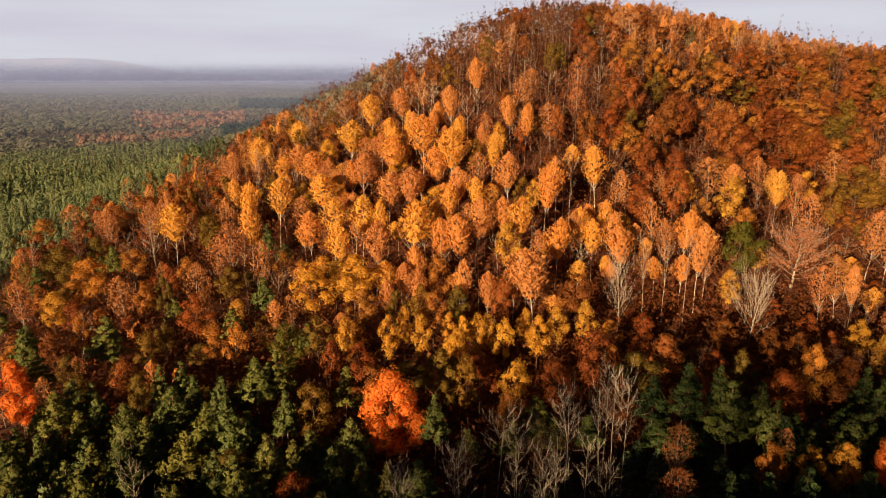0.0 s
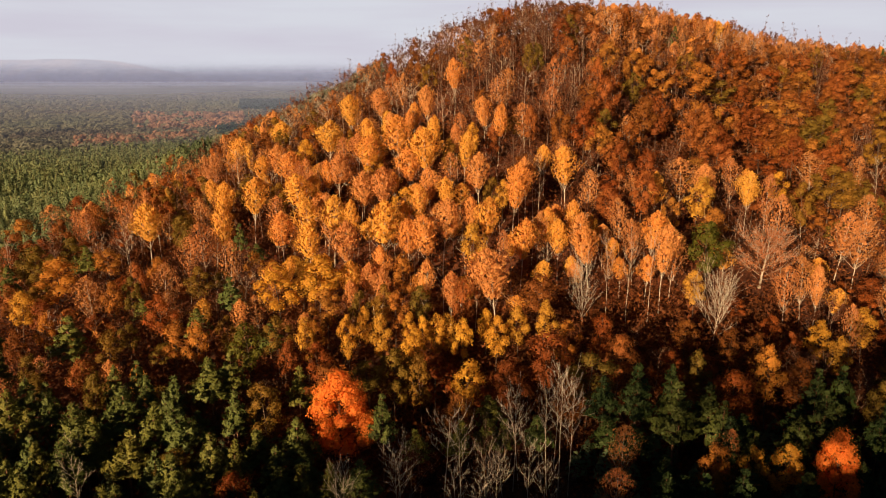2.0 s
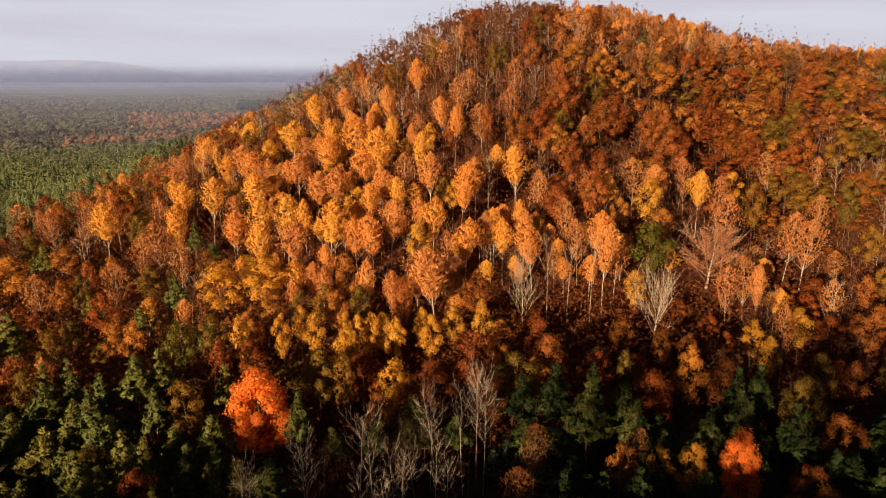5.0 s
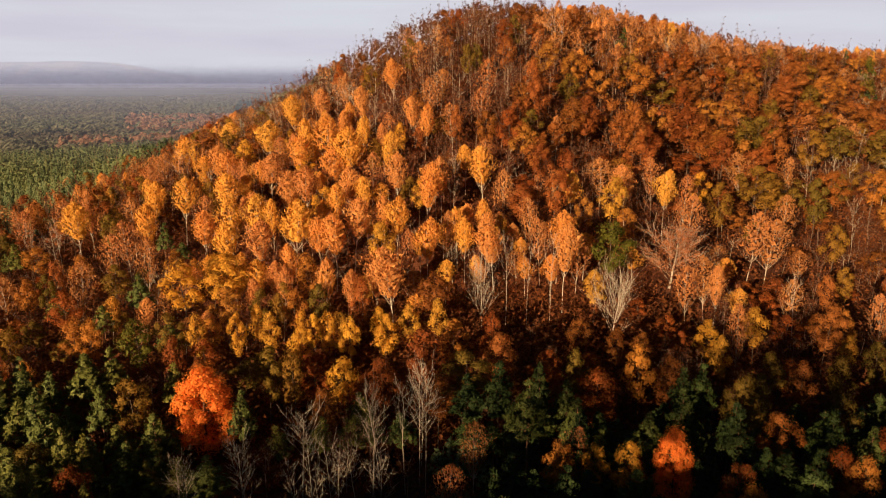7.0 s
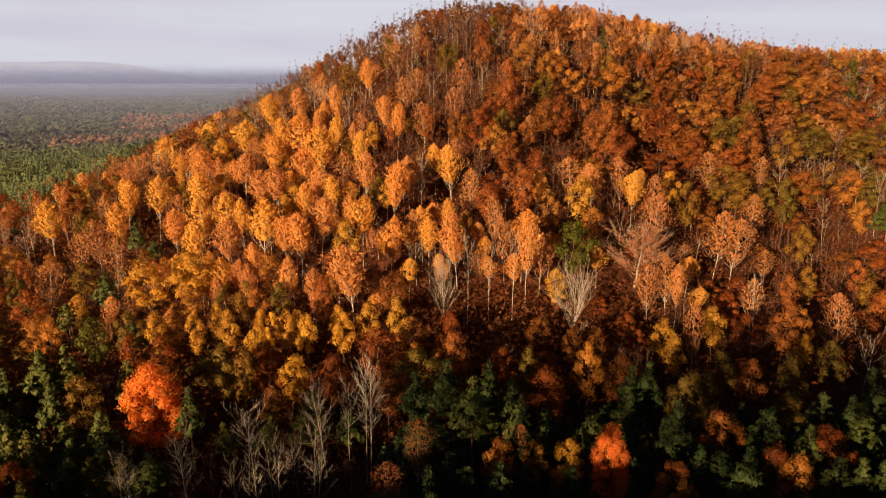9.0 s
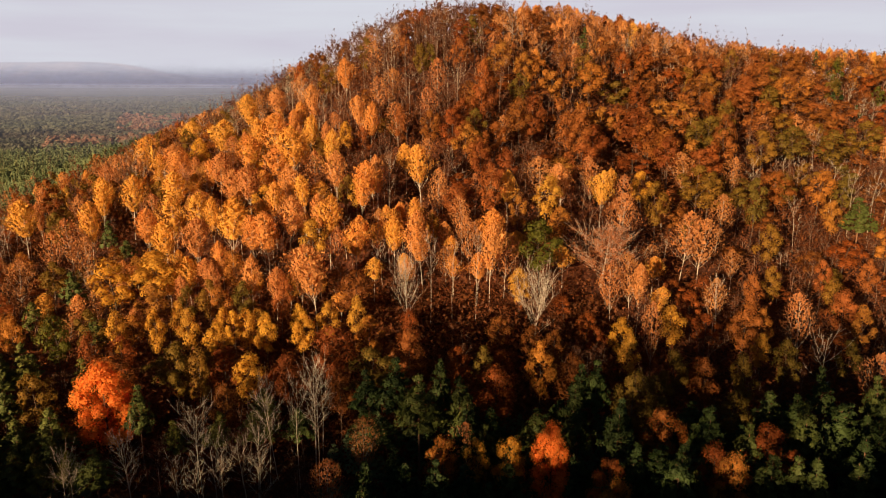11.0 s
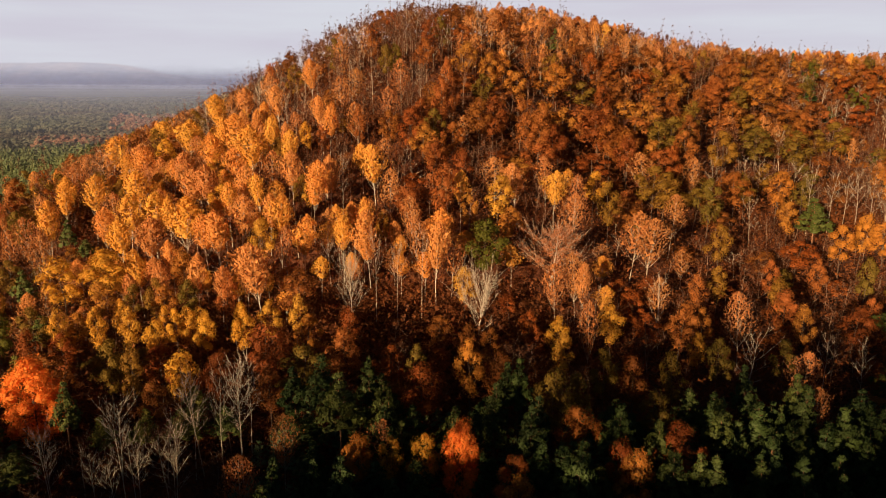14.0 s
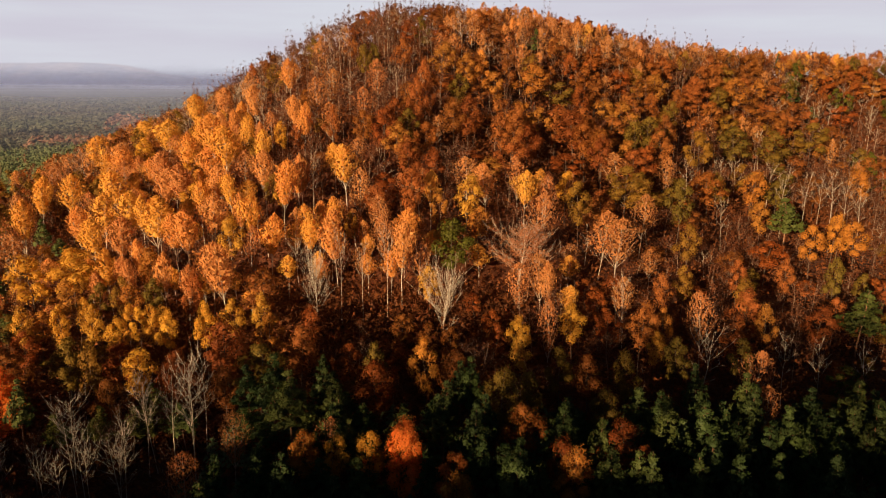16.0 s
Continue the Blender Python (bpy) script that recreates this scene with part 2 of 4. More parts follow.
def mesh_of(name, verts, tris, materials, index=None, tone=None, smooth=False):
    """A mesh of three-cornered faces from arrays."""
    me = bpy.data.meshes.new(name)
    verts, tris = np.asarray(verts, np.float32), np.asarray(tris, np.int32)
    me.vertices.add(len(verts))
    me.vertices.foreach_set("co", verts.ravel())
    me.loops.add(tris.size)
    me.loops.foreach_set("vertex_index", tris.ravel())
    me.polygons.add(len(tris))
    me.polygons.foreach_set("loop_start", np.arange(0, tris.size, 3, dtype=np.int32))
    if index is not None:
        me.polygons.foreach_set("material_index", np.asarray(index, np.int32))
    if smooth:
        me.polygons.foreach_set("use_smooth", np.ones(len(tris), bool))
    for m in materials:
        me.materials.append(m)
    if tone is not None:
        me.attributes.new("tone", "FLOAT", "POINT").data.foreach_set("value", np.asarray(tone, np.float32))
    me.update(calc_edges=True)
    return me


def halves(q):
    """Four-cornered faces as triangles."""
    return np.concatenate([q[:, [0, 1, 2]], q[:, [0, 2, 3]]])


def sheet(xs, ys, height):
    X, Y = np.meshgrid(xs, ys)
    V = np.stack([X, Y, height(X, Y)], -1).reshape(-1, 3)
    i = np.arange((len(ys) - 1) * len(xs)).reshape(len(ys) - 1, len(xs))[:, :-1].ravel()
    return V, halves(np.stack([i, i + 1, i + 1 + len(xs), i + len(xs)], 1))


def uneven(x, y):
    z = land(x, y)
    return z + 0.5 * np.sin(x / 7.3 + np.sin(y / 11)) * np.sin(y / 8.1 + np.cos(x / 13)) + 0.25 * np.sin(x / 2.9 + y / 3.7)


far_steps = np.array([700, 1000, 1500, 2200, 3200, 4600, 6000.0])
gx = np.concatenate([-far_steps[::-1], np.arange(-500, 520, 7.0), far_steps])
gy = np.concatenate([-far_steps[::-1], np.arange(-480, 700, 7.0), far_steps[1:] + 0])
V, Q = sheet(gx, gy, uneven)
tagged(new("ground", mesh_of("ground", V, Q, [MAT["floor"]], smooth=True)), "russet leaf-littered forest floor rising to a hill", "ground", kind="structure")


# ---------------------------------------------------------------- how a tree grows
def rng_of(seed):
    return np.random.RandomState(seed)


def tube(points, radii, sides=5):
    """A tapering stem along the points."""
    P, R = np.asarray(points, float), np.asarray(radii, float)
    T = np.gradient(P, axis=0)
    T /= np.linalg.norm(T, axis=1)[:, None] + 1e-9
    ref = np.where(np.abs(T[:, 2:3]) > 0.9, np.array([[1.0, 0, 0]]), np.array([[0, 0, 1.0]]))
    U = np.cross(T, ref)
    U /= np.linalg.norm(U, axis=1)[:, None] + 1e-9
    W = np.cross(T, U)
    a = np.arange(sides) * 2 * np.pi / sides
    V = P[:, None] + R[:, None, None] * (np.cos(a)[None, :, None] * U[:, None] + np.sin(a)[None, :, None] * W[:, None])
    k = np.arange(len(P) - 1)[:, None] * sides
    j = np.arange(sides)[None]
    n = (j + 1) % sides
    return V.reshape(-1, 3), halves(np.stack([k + j, k + n, k + n + sides, k + j + sides], -1).reshape(-1, 4))


def join(pieces):
    V, Q, at = [], [], 0
    for v, q in pieces:
        V.append(v)
        Q.append(q + at)
        at += len(v)
    return np.concatenate(V), np.concatenate(Q)


def unit(v):
    return v / (np.linalg.norm(v, axis=1)[:, None] + 1e-9)


def sprays(centres, facing, length, width, r, along=None, loose=0.35):
    """Pointed leaf sprays, one triangle each, that face about the given way; along: the way that they point."""
    n = len(centres)
    N = unit(unit(facing) + r.normal(0, loose, (n, 3)))
    D = unit(np.cross(N, r.normal(0, 1, (n, 3)))) if along is None else unit(along + r.normal(0, 0.35, (n, 3)))
    S = unit(np.cross(D, N))
    L = (length * r.uniform(0.65, 1.35, n))[:, None]
    B = (width * r.uniform(0.65, 1.35, n))[:, None]
    V = np.stack([centres + D * L * 0.6, centres - D * L * 0.4 + S * B * 0.5, centres - D * L * 0.4 - S * B * 0.5], 1)
    return V.reshape(-1, 3), np.arange(3 * n).reshape(-1, 3)


def stem(h, r, lean=0.04, thick=0.17, top=0.97, steps=7):
    z = np.linspace(0, h * top, steps)
    bend = r.normal(0, lean, 2)
    wob = np.cumsum(r.normal(0, 0.011 * h, (steps, 2)), 0) * (z / h)[:, None]
    P = np.column_stack([bend[0] * z + wob[:, 0], bend[1] * z + wob[:, 1], z])
    R = thick * (1 - 0.88 * z / h / top) + 0.015
    R[0] *= 1.35
    P[0, 2] -= 0.6
    return P, R


def at_height(P, z):
    return np.array([np.interp(z, P[:, 2], P[:, 0]), np.interp(z, P[:, 2], P[:, 1]), z])


def limb(base, yaw, rise, length, thick, r, bend=0.25, steps=3, sides=3):
    t = np.linspace(0, 1, steps + 1)
    d = np.array([math.cos(yaw) * math.cos(rise), math.sin(yaw) * math.cos(rise), math.sin(rise)])
    side = np.array([-math.sin(yaw), math.cos(yaw), 0]) * r.normal(0, 0.12)
    P = base + np.outer(t, d * length) + np.outer(t ** 2, np.array([0, 0, bend * length]) + side * length)
    return P, thick * (1 - 0.85 * t) + 0.008


def plume(seed, h, crown_w, crown_from, shape, n, size, thick=0.1, limbs=14, sides=4, inner=0.3, stout=0.3, ragged=0.16):
    """A birch: pale stem, limbs that fan upwards, and round them a soft crown of fine leaf sprays that point up and out."""
    r = rng_of(seed)
    P, R = stem(h, r, thick=thick)
    woods, leaves = [tube(P, R, sides)], []
    z0 = crown_from * h
    long = h - z0
    bulge = r.uniform(0, 6.283, 6), r.uniform(0.15, 0.95, 6), r.uniform(0.12, 0.5, 6)

    def girth(f, yaw):
        wide = np.interp(f, np.linspace(0, 1, 21), [shape(t) for t in np.linspace(0, 1, 21)])
        swell = 0.74 + sum(g * np.exp(-((f - c) / 0.17) ** 2) * np.maximum(0, np.cos(yaw - q)) ** 2 for q, c, g in zip(*bulge))
        return 0.5 * crown_w * wide * swell * (1 + 0.07 * np.cos(yaw * 6 + 5 * f + seed) + 0.06 * np.cos(yaw * 3 - 17 * f))

    def shell(k, depth, length, width, loose):
        f = r.uniform(0, 1, k) ** 0.82
        yaw = r.uniform(0, 6.283, k)
        d = girth(f, yaw) * depth * (1 + r.normal(0, ragged, k))
        axis = np.column_stack([np.interp(z0 + long * f, P[:, 2], P[:, 0]), np.interp(z0 + long * f, P[:, 2], P[:, 1]), z0 + long * f * 0.97])
        side = np.column_stack([np.cos(yaw), np.sin(yaw), np.zeros(k)])
        face = side + np.column_stack([np.zeros(k), np.zeros(k), 1.5 * (f - 0.42)])
        return sprays(axis + side * d[:, None], face, length, width, r, along=side * 0.35 + [0, 0, 0.9], loose=loose)

    leaves.append(shell(n, 1.0, 1.35 * size, 0.75 * size, 0.3))
    leaves.append(shell(int(n * inner), 0.74, 2.4 * size, 1.9 * size, 0.12))
    for i in range(limbs):
        f = (i + r.uniform(0, 1)) / limbs
        yaw = i * 2.4 + r.normal(0, 0.3)
        reach = float(girth(np.array(f), np.array(yaw))) * 0.98
        low = at_height(P, max(0.75 * z0, z0 + long * f - 1.6 * reach - 1.0))
        end = at_height(P, min(h * 0.95, z0 + long * f)) + [math.cos(yaw) * reach, math.sin(yaw) * reach, 0]
        mid = low + 0.5 * (end - low) + np.array([math.cos(yaw), math.sin(yaw), -0.5]) * 0.10 * reach
        woods.append(tube(np.array([low, mid, end]), thick * stout * (1.1 - 0.6 * f) * np.array([1, 0.65, 0.25]) + 0.008, 3))
    return join(woods), join(leaves)


def lobed(seed, h, crown_w, crown_from, shape, lobes, per, size, thick=0.16, sides=4, lobe=0.2, inner=0.22):
    """An oak or maple: trunk, one limb to each of several domes of leaves that together make an uneven crown."""
    r = rng_of(seed)
    P, R = stem(h, r, thick=thick)
    woods, leaves = [tube(P, R, sides)], []
    z0 = crown_from * h
    spread = r.uniform(0.78, 1.22, lobes)
    for i in range(lobes):
        f = (i + r.uniform(0.1, 0.9)) / lobes
        yaw = i * 2.39996 + r.normal(0, 0.3)
        rad = crown_w * lobe * r.uniform(0.72, 1.25)
        d = max(0.0, 0.5 * crown_w * shape(f) * spread[i] - 0.75 * rad)
        z = z0 + (h - z0) * f - 0.55 * rad * f
        c = at_height(P, min(z, 0.96 * h)) + [math.cos(yaw) * d, math.sin(yaw) * d, 0]
        low = at_height(P, max(0.7 * z0, c[2] - 0.8 * d - 1.2))
        woods.append(tube(np.array([low, 0.5 * (low + c) - [0, 0, 0.1 * d], c]), thick * 0.36 * (1.1 - 0.6 * f) * np.array([1, 0.6, 0.25]) + 0.008, 3))
        tilt = np.array([math.cos(yaw) * 0.45, math.sin(yaw) * 0.45, 0.4])
        knob = r.normal(0, 1, (5, 3))
        for n, depth, length, loose in ((per, 1.0, size, 0.35), (int(per * inner), 0.7, 2.3 * size, 0.15)):
            ball = unit(r.normal(0, 1, (n, 3)) + tilt)
            bump = 0.86 + 0.3 * np.max(np.maximum(0, ball @ unit(knob).T) ** 6, axis=1)
            pts = c + ball * (rad * depth * bump * (1 + r.normal(0, 0.10, n)))[:, None] * [1, 1, 0.9]
            leaves.append(sprays(pts, ball + 0.35 * tilt, length, length * 0.85, r, loose=loose))
    return join(woods), join(leaves)


def bare(seed, h, crown_w, crown_from, limbs=16, twigs=5, thick=0.18, up=0.85, leaf=0, size=0.3, slim=False, fan=False):
    """A leafless tree: trunk, ascending limbs, twigs."""
    r = rng_of(seed)
    P, R = stem(h, r, thick=thick)
    woods, leaves = [tube(P, R, 5)], []
    z0 = crown_from * h
    for i in range(limbs):
        f = (i + r.uniform(0, 1)) / limbs
        z = z0 + (h - z0) * f * 0.93
        prof = 1.0 - 0.62 * f if fan else math.sin(math.pi * (0.22 + 0.7 * f)) ** 0.9 if slim else math.sin(math.pi * min(1, 0.22 + 0.8 * f)) ** 0.8
        rise = up + r.normal(0, 0.13) + 0.25 * f
        long = crown_w * 0.5 * prof * r.uniform(0.75, 1.25) / max(0.3, math.cos(min(rise, 1.2)))
        L, LR = limb(at_height(P, z), i * 2.4 + r.normal(0, 0.3), rise, long, thick * (0.22 if slim else 0.24) * (1 - 0.6 * f) + 0.006, r, bend=0.14 if slim else 0.1)
        woods.append(tube(L, LR, 3))
        for k in range(twigs):
            t = r.uniform(0.25, 1)
            a = min(int(t * 3), 2)
            b = L[a] + (L[a + 1] - L[a]) * (t * 3 - a)
            T, TR = limb(b, i * 2.4 + r.normal(0, 0.75 if slim else 1.0), rise + r.normal(0.05 if slim else 0.15, 0.35), long * (r.uniform(0.35, 0.65) if slim else r.uniform(0.22, 0.5)), 0.012 if slim else 0.015, r, bend=0.2 if slim else 0.1, steps=2 if slim else 1)
            woods.append(tube(T, TR + 0.006, 3))
            if leaf:
                pts = T[r.randint(0, 2, leaf)] + r.normal(0, 0.27, (leaf, 3))
                leaves.append(sprays(pts, pts - P[3] + [0, 0, 1.5], size, size * 0.6, r, loose=0.8))
    return join(woods), (join(leaves) if leaves else None)


def pine(seed, h, crown_w, crown_from, tiers, per, size):
    """A pine: tiers of upswept limbs, each with puffs of needles on it, dark gaps between."""
    r = rng_of(seed)
    P, R = stem(h, r, lean=0.02, thick=0.17)
    woods, leaves = [tube(P, R, 5)], []
    z0 = crown_from * h

    def puff(c, rad, out):
        ball = unit(r.normal(0, 1, (per, 3)) + 0.35 * out + [0, 0, 0.45])
        pts = c + ball * rad * [1, 1, 0.72] * r.uniform(0.8, 1.05, (per, 1))
        k = int(per * 0.6)
        flank = unit(0.5 * ball + 0.7 * out + [0, 0, 0.35])
        leaves.append(sprays(pts[:k], flank[:k], size, size * 0.7, r, loose=0.25))
        leaves.append(sprays(pts[k:], flank[k:] + r.normal(0, 0.25, (per - k, 3)), size * 1.3, size * 0.5, r, along=ball[k:] + [0, 0, 0.7]))
        ball = unit(r.normal(0, 1, (4, 3)) + 0.4 * out + [0, 0, 0.3])
        leaves.append(sprays(c + ball * rad * 0.4 * [1, 1, 0.6], 0.6 * ball + 0.6 * out + [0, 0, 0.2], 1.5 * rad, 1.2 * rad, r, loose=0.15))

    for k in range(tiers):
        f = (k + r.uniform(-0.15, 0.15)) / (tiers - 0.2)
        reach = 0.5 * crown_w * min(1.0, 0.86 + f) * max(0.05, 1 - f) ** 0.95
        n = max(3, int(round(2.2 + 4.6 * reach / (0.5 * crown_w))))
        turn = r.uniform(0, 6.283)
        for i in range(n):
            yaw = turn + 6.283 * i / n + r.normal(0, 0.16)
            d = max(0.25, reach * r.uniform(0.72, 1.12) - 0.3)
            out = np.array([math.cos(yaw), math.sin(yaw), 0.0])
            base = at_height(P, max(0.5, z0 + (h - z0) * f * 0.95 + r.normal(0, 0.12)))
            tip = base + out * d + [0, 0, 0.26 * d + r.normal(0, 0.16)]
            woods.append(tube(np.array([base, 0.5 * (base + tip) - [0, 0, 0.06 * d], tip]), np.array([0.05, 0.035, 0.015]), 3))
            big = 0.13 * crown_w * r.uniform(0.78, 1.2) * (1 - 0.42 * f)
            puff(tip, big, out)
            if d > 1.0:
                puff(base + (tip - base) * r.uniform(0.5, 0.62) + [0, 0, 0.12], 0.8 * big, out)
    puff(at_height(P, h * 0.945), 0.07 * crown_w, np.array([0, 0, 1.0]))
    return join(woods), join(leaves)


def young_pine(seed, h, crown_w, crown_from, n, size):
    """A young pine: a thin stem in a cone of needles, with lobes where the whorls stand."""
    r = rng_of(seed)
    P, R = stem(h, r, lean=0.015, thick=0.12)
    f = 1 - np.sqrt(r.uniform(0, 1, n))
    yaw = r.uniform(0, 6.283, n)
    whorl = 0.90 + 0.12 * np.cos(f * 2 * np.pi * 5 + 1.2 * np.sin(yaw * 3 + seed)) + 0.07 * np.cos(yaw * 5 + 7 * f)
    d = 0.5 * crown_w * (1 - f) ** 0.66 * whorl + 0.06
    c = np.column_stack([np.cos(yaw) * d, np.sin(yaw) * d, h * (crown_from + (1 - crown_from) * f)])
    c[:, :2] += np.outer(c[:, 2] / h, P[-1, :2])
    face = np.column_stack([np.cos(yaw), np.sin(yaw), 0.35 + 0 * f])
    tip = sprays(np.tile(at_height(P, h * 0.96), (4, 1)), r.normal(0, 1, (4, 3)), size * 1.3, size * 0.5, r, along=np.tile([0, 0, 1.0], (4, 1)))
    return tube(P[::3], R[::3], 3), join([sprays(c, face, size, size * 0.85, r, loose=0.2), tip])


def round_crown(f):
    return math.sin(math.pi * (0.10 + 0.87 * f)) ** 0.62


def broad_crown(f):
    return min(1.0, 0.72 + f) * max(0.0, 1 - f ** 2.4) ** 0.62


def vase_crown(f):
    return (0.18 + 0.86 * math.sin(math.pi * min(1.0, 0.04 + 0.74 * f)) ** 0.9) * max(0.0, 1 - f ** 5) ** 0.6


def tall_crown(f):
    return math.sin(math.pi * (0.12 + 0.84 * f)) ** 0.75


# each kind in three degrees of detail, all 18 m high and scaled to size later
def grow(kind, seed, lod):
    def pick(*v):
        return v[lod]
    if kind == "birch":                       # every second one airy, with its pale limbs showing
        airy = seed % 2
        return plume(seed, 18, 5.5, 0.50, vase_crown, pick(1500, 1000, 420) - pick(300, 220, 90) * airy, pick(0.30, 0.36, 0.52), thick=0.08, limbs=pick(18, 14, 8) + 4 * airy, sides=pick(5, 4, 3))
    if kind == "yellow":
        return lobed(seed, 18, 7.4, 0.48, round_crown, pick(14, 12, 8), pick(150, 112, 68), pick(0.27, 0.33, 0.50), thick=0.14, sides=pick(5, 4, 3), lobe=0.215, inner=0.3)
    if kind == "orange":
        return lobed(seed, 18, 9.8, 0.30, broad_crown, pick(30, 24, 12), pick(210, 150, 60), pick(0.28, 0.34, 0.55), thick=0.18, sides=5, lobe=0.175, inner=0.4)
    if kind == "oak":
        return lobed(seed, 18, 8.0, 0.46, round_crown, pick(15, 12, 8), pick(150, 112, 70), pick(0.28, 0.34, 0.52), thick=0.16, sides=pick(5, 4, 3), lobe=0.205, inner=0.3)
    if kind == "copper":                      # twiggy birch, half its leaves shed
        return plume(seed, 18, 6.0, 0.40, vase_crown, pick(1100, 760, 340), pick(0.26, 0.32, 0.46), thick=0.085, limbs=pick(26, 22, 14), sides=pick(5, 4, 3), inner=0.12, stout=0.42, ragged=0.2)
    if kind == "beech":
        return bare(seed, 18, 7.5, 0.2, limbs=pick(18, 11, 8), twigs=pick(5, 4, 2), thick=0.11, leaf=pick(18, 13, 15), size=pick(0.28, 0.46, 0.55))
    if kind == "bare":
        return bare(seed, 18, 5.2, 0.45, limbs=pick(14, 11, 8), twigs=pick(7, 5, 3), thick=0.095, up=0.62, slim=True)
    if kind == "fan":                         # old tree with a fan of rosy twigs
        return bare(seed, 18, 13.5, 0.10, limbs=32, twigs=12, thick=0.24, up=0.70, leaf=20, size=0.29, slim=True, fan=True)
    if kind == "silver":
        return bare(seed, 18, 10, 0.18, limbs=24, twigs=11, thick=0.15, up=0.98, slim=True, fan=True)
    if kind == "pine":
        return pine(seed, 18, 6.4, 0.52, pick(8, 7, 5), pick(22, 15, 10), pick(0.36, 0.48, 0.70))
    if kind == "plantation":
        return young_pine(seed, 18, 5.0, 0.40, pick(420, 420, 150), pick(0.66, 0.66, 1.15))
    return None


BARK = {"birch": "pale_bark", "copper": "silver_bark", "gold": "brown_bark", "amber": "brown_bark", "ember": "brown_bark", "orange": "brown_bark", "oak": "brown_bark", "olive": "brown_bark", "green": "brown_bark",
        "beech": "grey_bark", "bare": "silver_bark", "pine": "pine_bark", "fir": "pine_bark", "plantation": "pine_bark", "dark_pine": "pine_bark", "fan": "silver_bark", "silver": "silver_bark"}
SHAPE_OF = {"fir": "pine", "dark_pine": "plantation", "gold": "yellow", "amber": "oak", "ember": "oak", "olive": "oak", "green": "oak"}

# ---------------------------------------------------------------- which tree stands where
# single trees that can be told apart: place on the plan, width of the crown, height
AMBER_A = [(-131, 231.5, 11.4, 17.5), (-87.5, 170.5, 13, 19), (-70, 162.5, 5.3, 14.5), (-78.5, 148, 4.2, 13.5), (-45.5, 136.5, 6.7, 13), (-39.5, 132, 4.9, 15), (-16.5, 143, 7, 14), (-0.5, 151, 6.1, 15.5), (-2, 141, 5.2, 13.5), (30.5, 127.5, 5.2, 13.5), (61, 110.5, 5.5, 16.5), (70.5, 167, 6.6, 13.5), (61.5, 170, 4, 13), (49.5, 197.5, 7.6, 14.5), (150, 207, 8, 16.5), (147.5, 192.5, 6, 15), (172.5, 286, 10.7, 19), (106.5, 134, 4.3, 14), (66, 77.5, 3.3, 12.5), (80.5, 80, 4.5, 13.5), (45, 89, 2.7, 12.5), (128.5, 138.5, 4.5, 14), (191.5, 225.5, 8.7, 17), (155, 178.5, 7.1, 16.5)]
AMBER_B = [(163, 185, 5.8, 17), (168, 182.5, 8.6, 15.5), (59.5, 247, 9.3, 17.5), (68, 241.5, 7.3, 17.5), (89.5, 244, 11.1, 19), (108, 216, 5.8, 16), (138, 271, 9.2, 16.5)]
COPPER_A = [(-44.5, 170.5, 5.7, 19), (99, 164.5, 7.8, 17.5), (-127, 244.5, 11.6, 19), (-101.5, 218, 6.9, 18.5), (-91, 218.5, 6.9, 18.5), (-129.5, 296.5, 5.8, 15.5), (-61.5, 203.5, 5.6, 18), (-74.5, 249.5, 7.8, 17), (-55, 185, 7.3, 18.5), (-57, 177.5, 5.7, 18.5), (-102.5, 168.5, 6.8, 16.5), (-73.5, 160, 7.7, 17.5), (-59.5, 166.5, 6.7, 16.5), (-51.5, 151.5, 4.9, 16), (-70, 118, 3.5, 13.5), (33.5, 94, 4.8, 13.5), (30, 84, 5.1, 13.5), (48, 93, 3.2, 13.5), (-54, 315, 8.4, 17), (-40, 301, 9.2, 16.5), (9, 190, 5.9, 16), (-40, 200.5, 6.3, 16.5), (24, 218.5, 5.8, 18.5), (20.5, 155, 3.7, 16)]
COPPER_B = [(28.5, 159, 4.4, 16), (42, 173, 5.6, 17), (48, 163, 5.1, 16.5), (50, 157.5, 5, 16), (68, 184.5, 10, 16), (87.5, 178.5, 5.6, 17), (85.5, 167, 6.6, 19), (79.5, 146, 5.9, 15.5), (112, 179, 6.3, 17), (83, 127, 4.1, 17), (100.5, 145, 4.7, 14.5), (114.5, 135.5, 5.5, 17), (111, 204, 7.9, 16.5), (102.5, 163, 9, 17.5), (116, 111.5, 5.5, 16), (114.5, 103.5, 4.3, 14)]
BIRCH_A = [(-74.5, 197.5, 9.6, 21.5), (-100.5, 269, 5.5, 17), (-50.5, 186, 6.6, 21.5), (-56.5, 207, 6.5, 21), (-68, 263.5, 9.1, 20), (-47, 205, 8, 20.5), (-55, 277.5, 9.6, 18.5), (-30, 237.5, 9.1, 20), (-42, 227.5, 8.8, 18), (-49, 240, 7.4, 18), (-33.5, 205.5, 9.6, 19), (-23.5, 212.5, 7.4, 18), (-15.5, 214.5, 8.3, 19), (-23.5, 252, 7.7, 20.5), (-14, 248.5, 7.5, 18.5), (-5.5, 212, 9.4, 21.5), (3, 196.5, 11.3, 21.5), (-2, 195.5, 7.6, 18.5), (-15, 193.5, 7.5, 18.5), (-8, 191, 7.4, 18.5), (-21, 184.5, 7.2, 19.5), (-8, 170, 9.4, 21), (-28.5, 186, 7.3, 20), (-34, 184.5, 7.3, 18)]
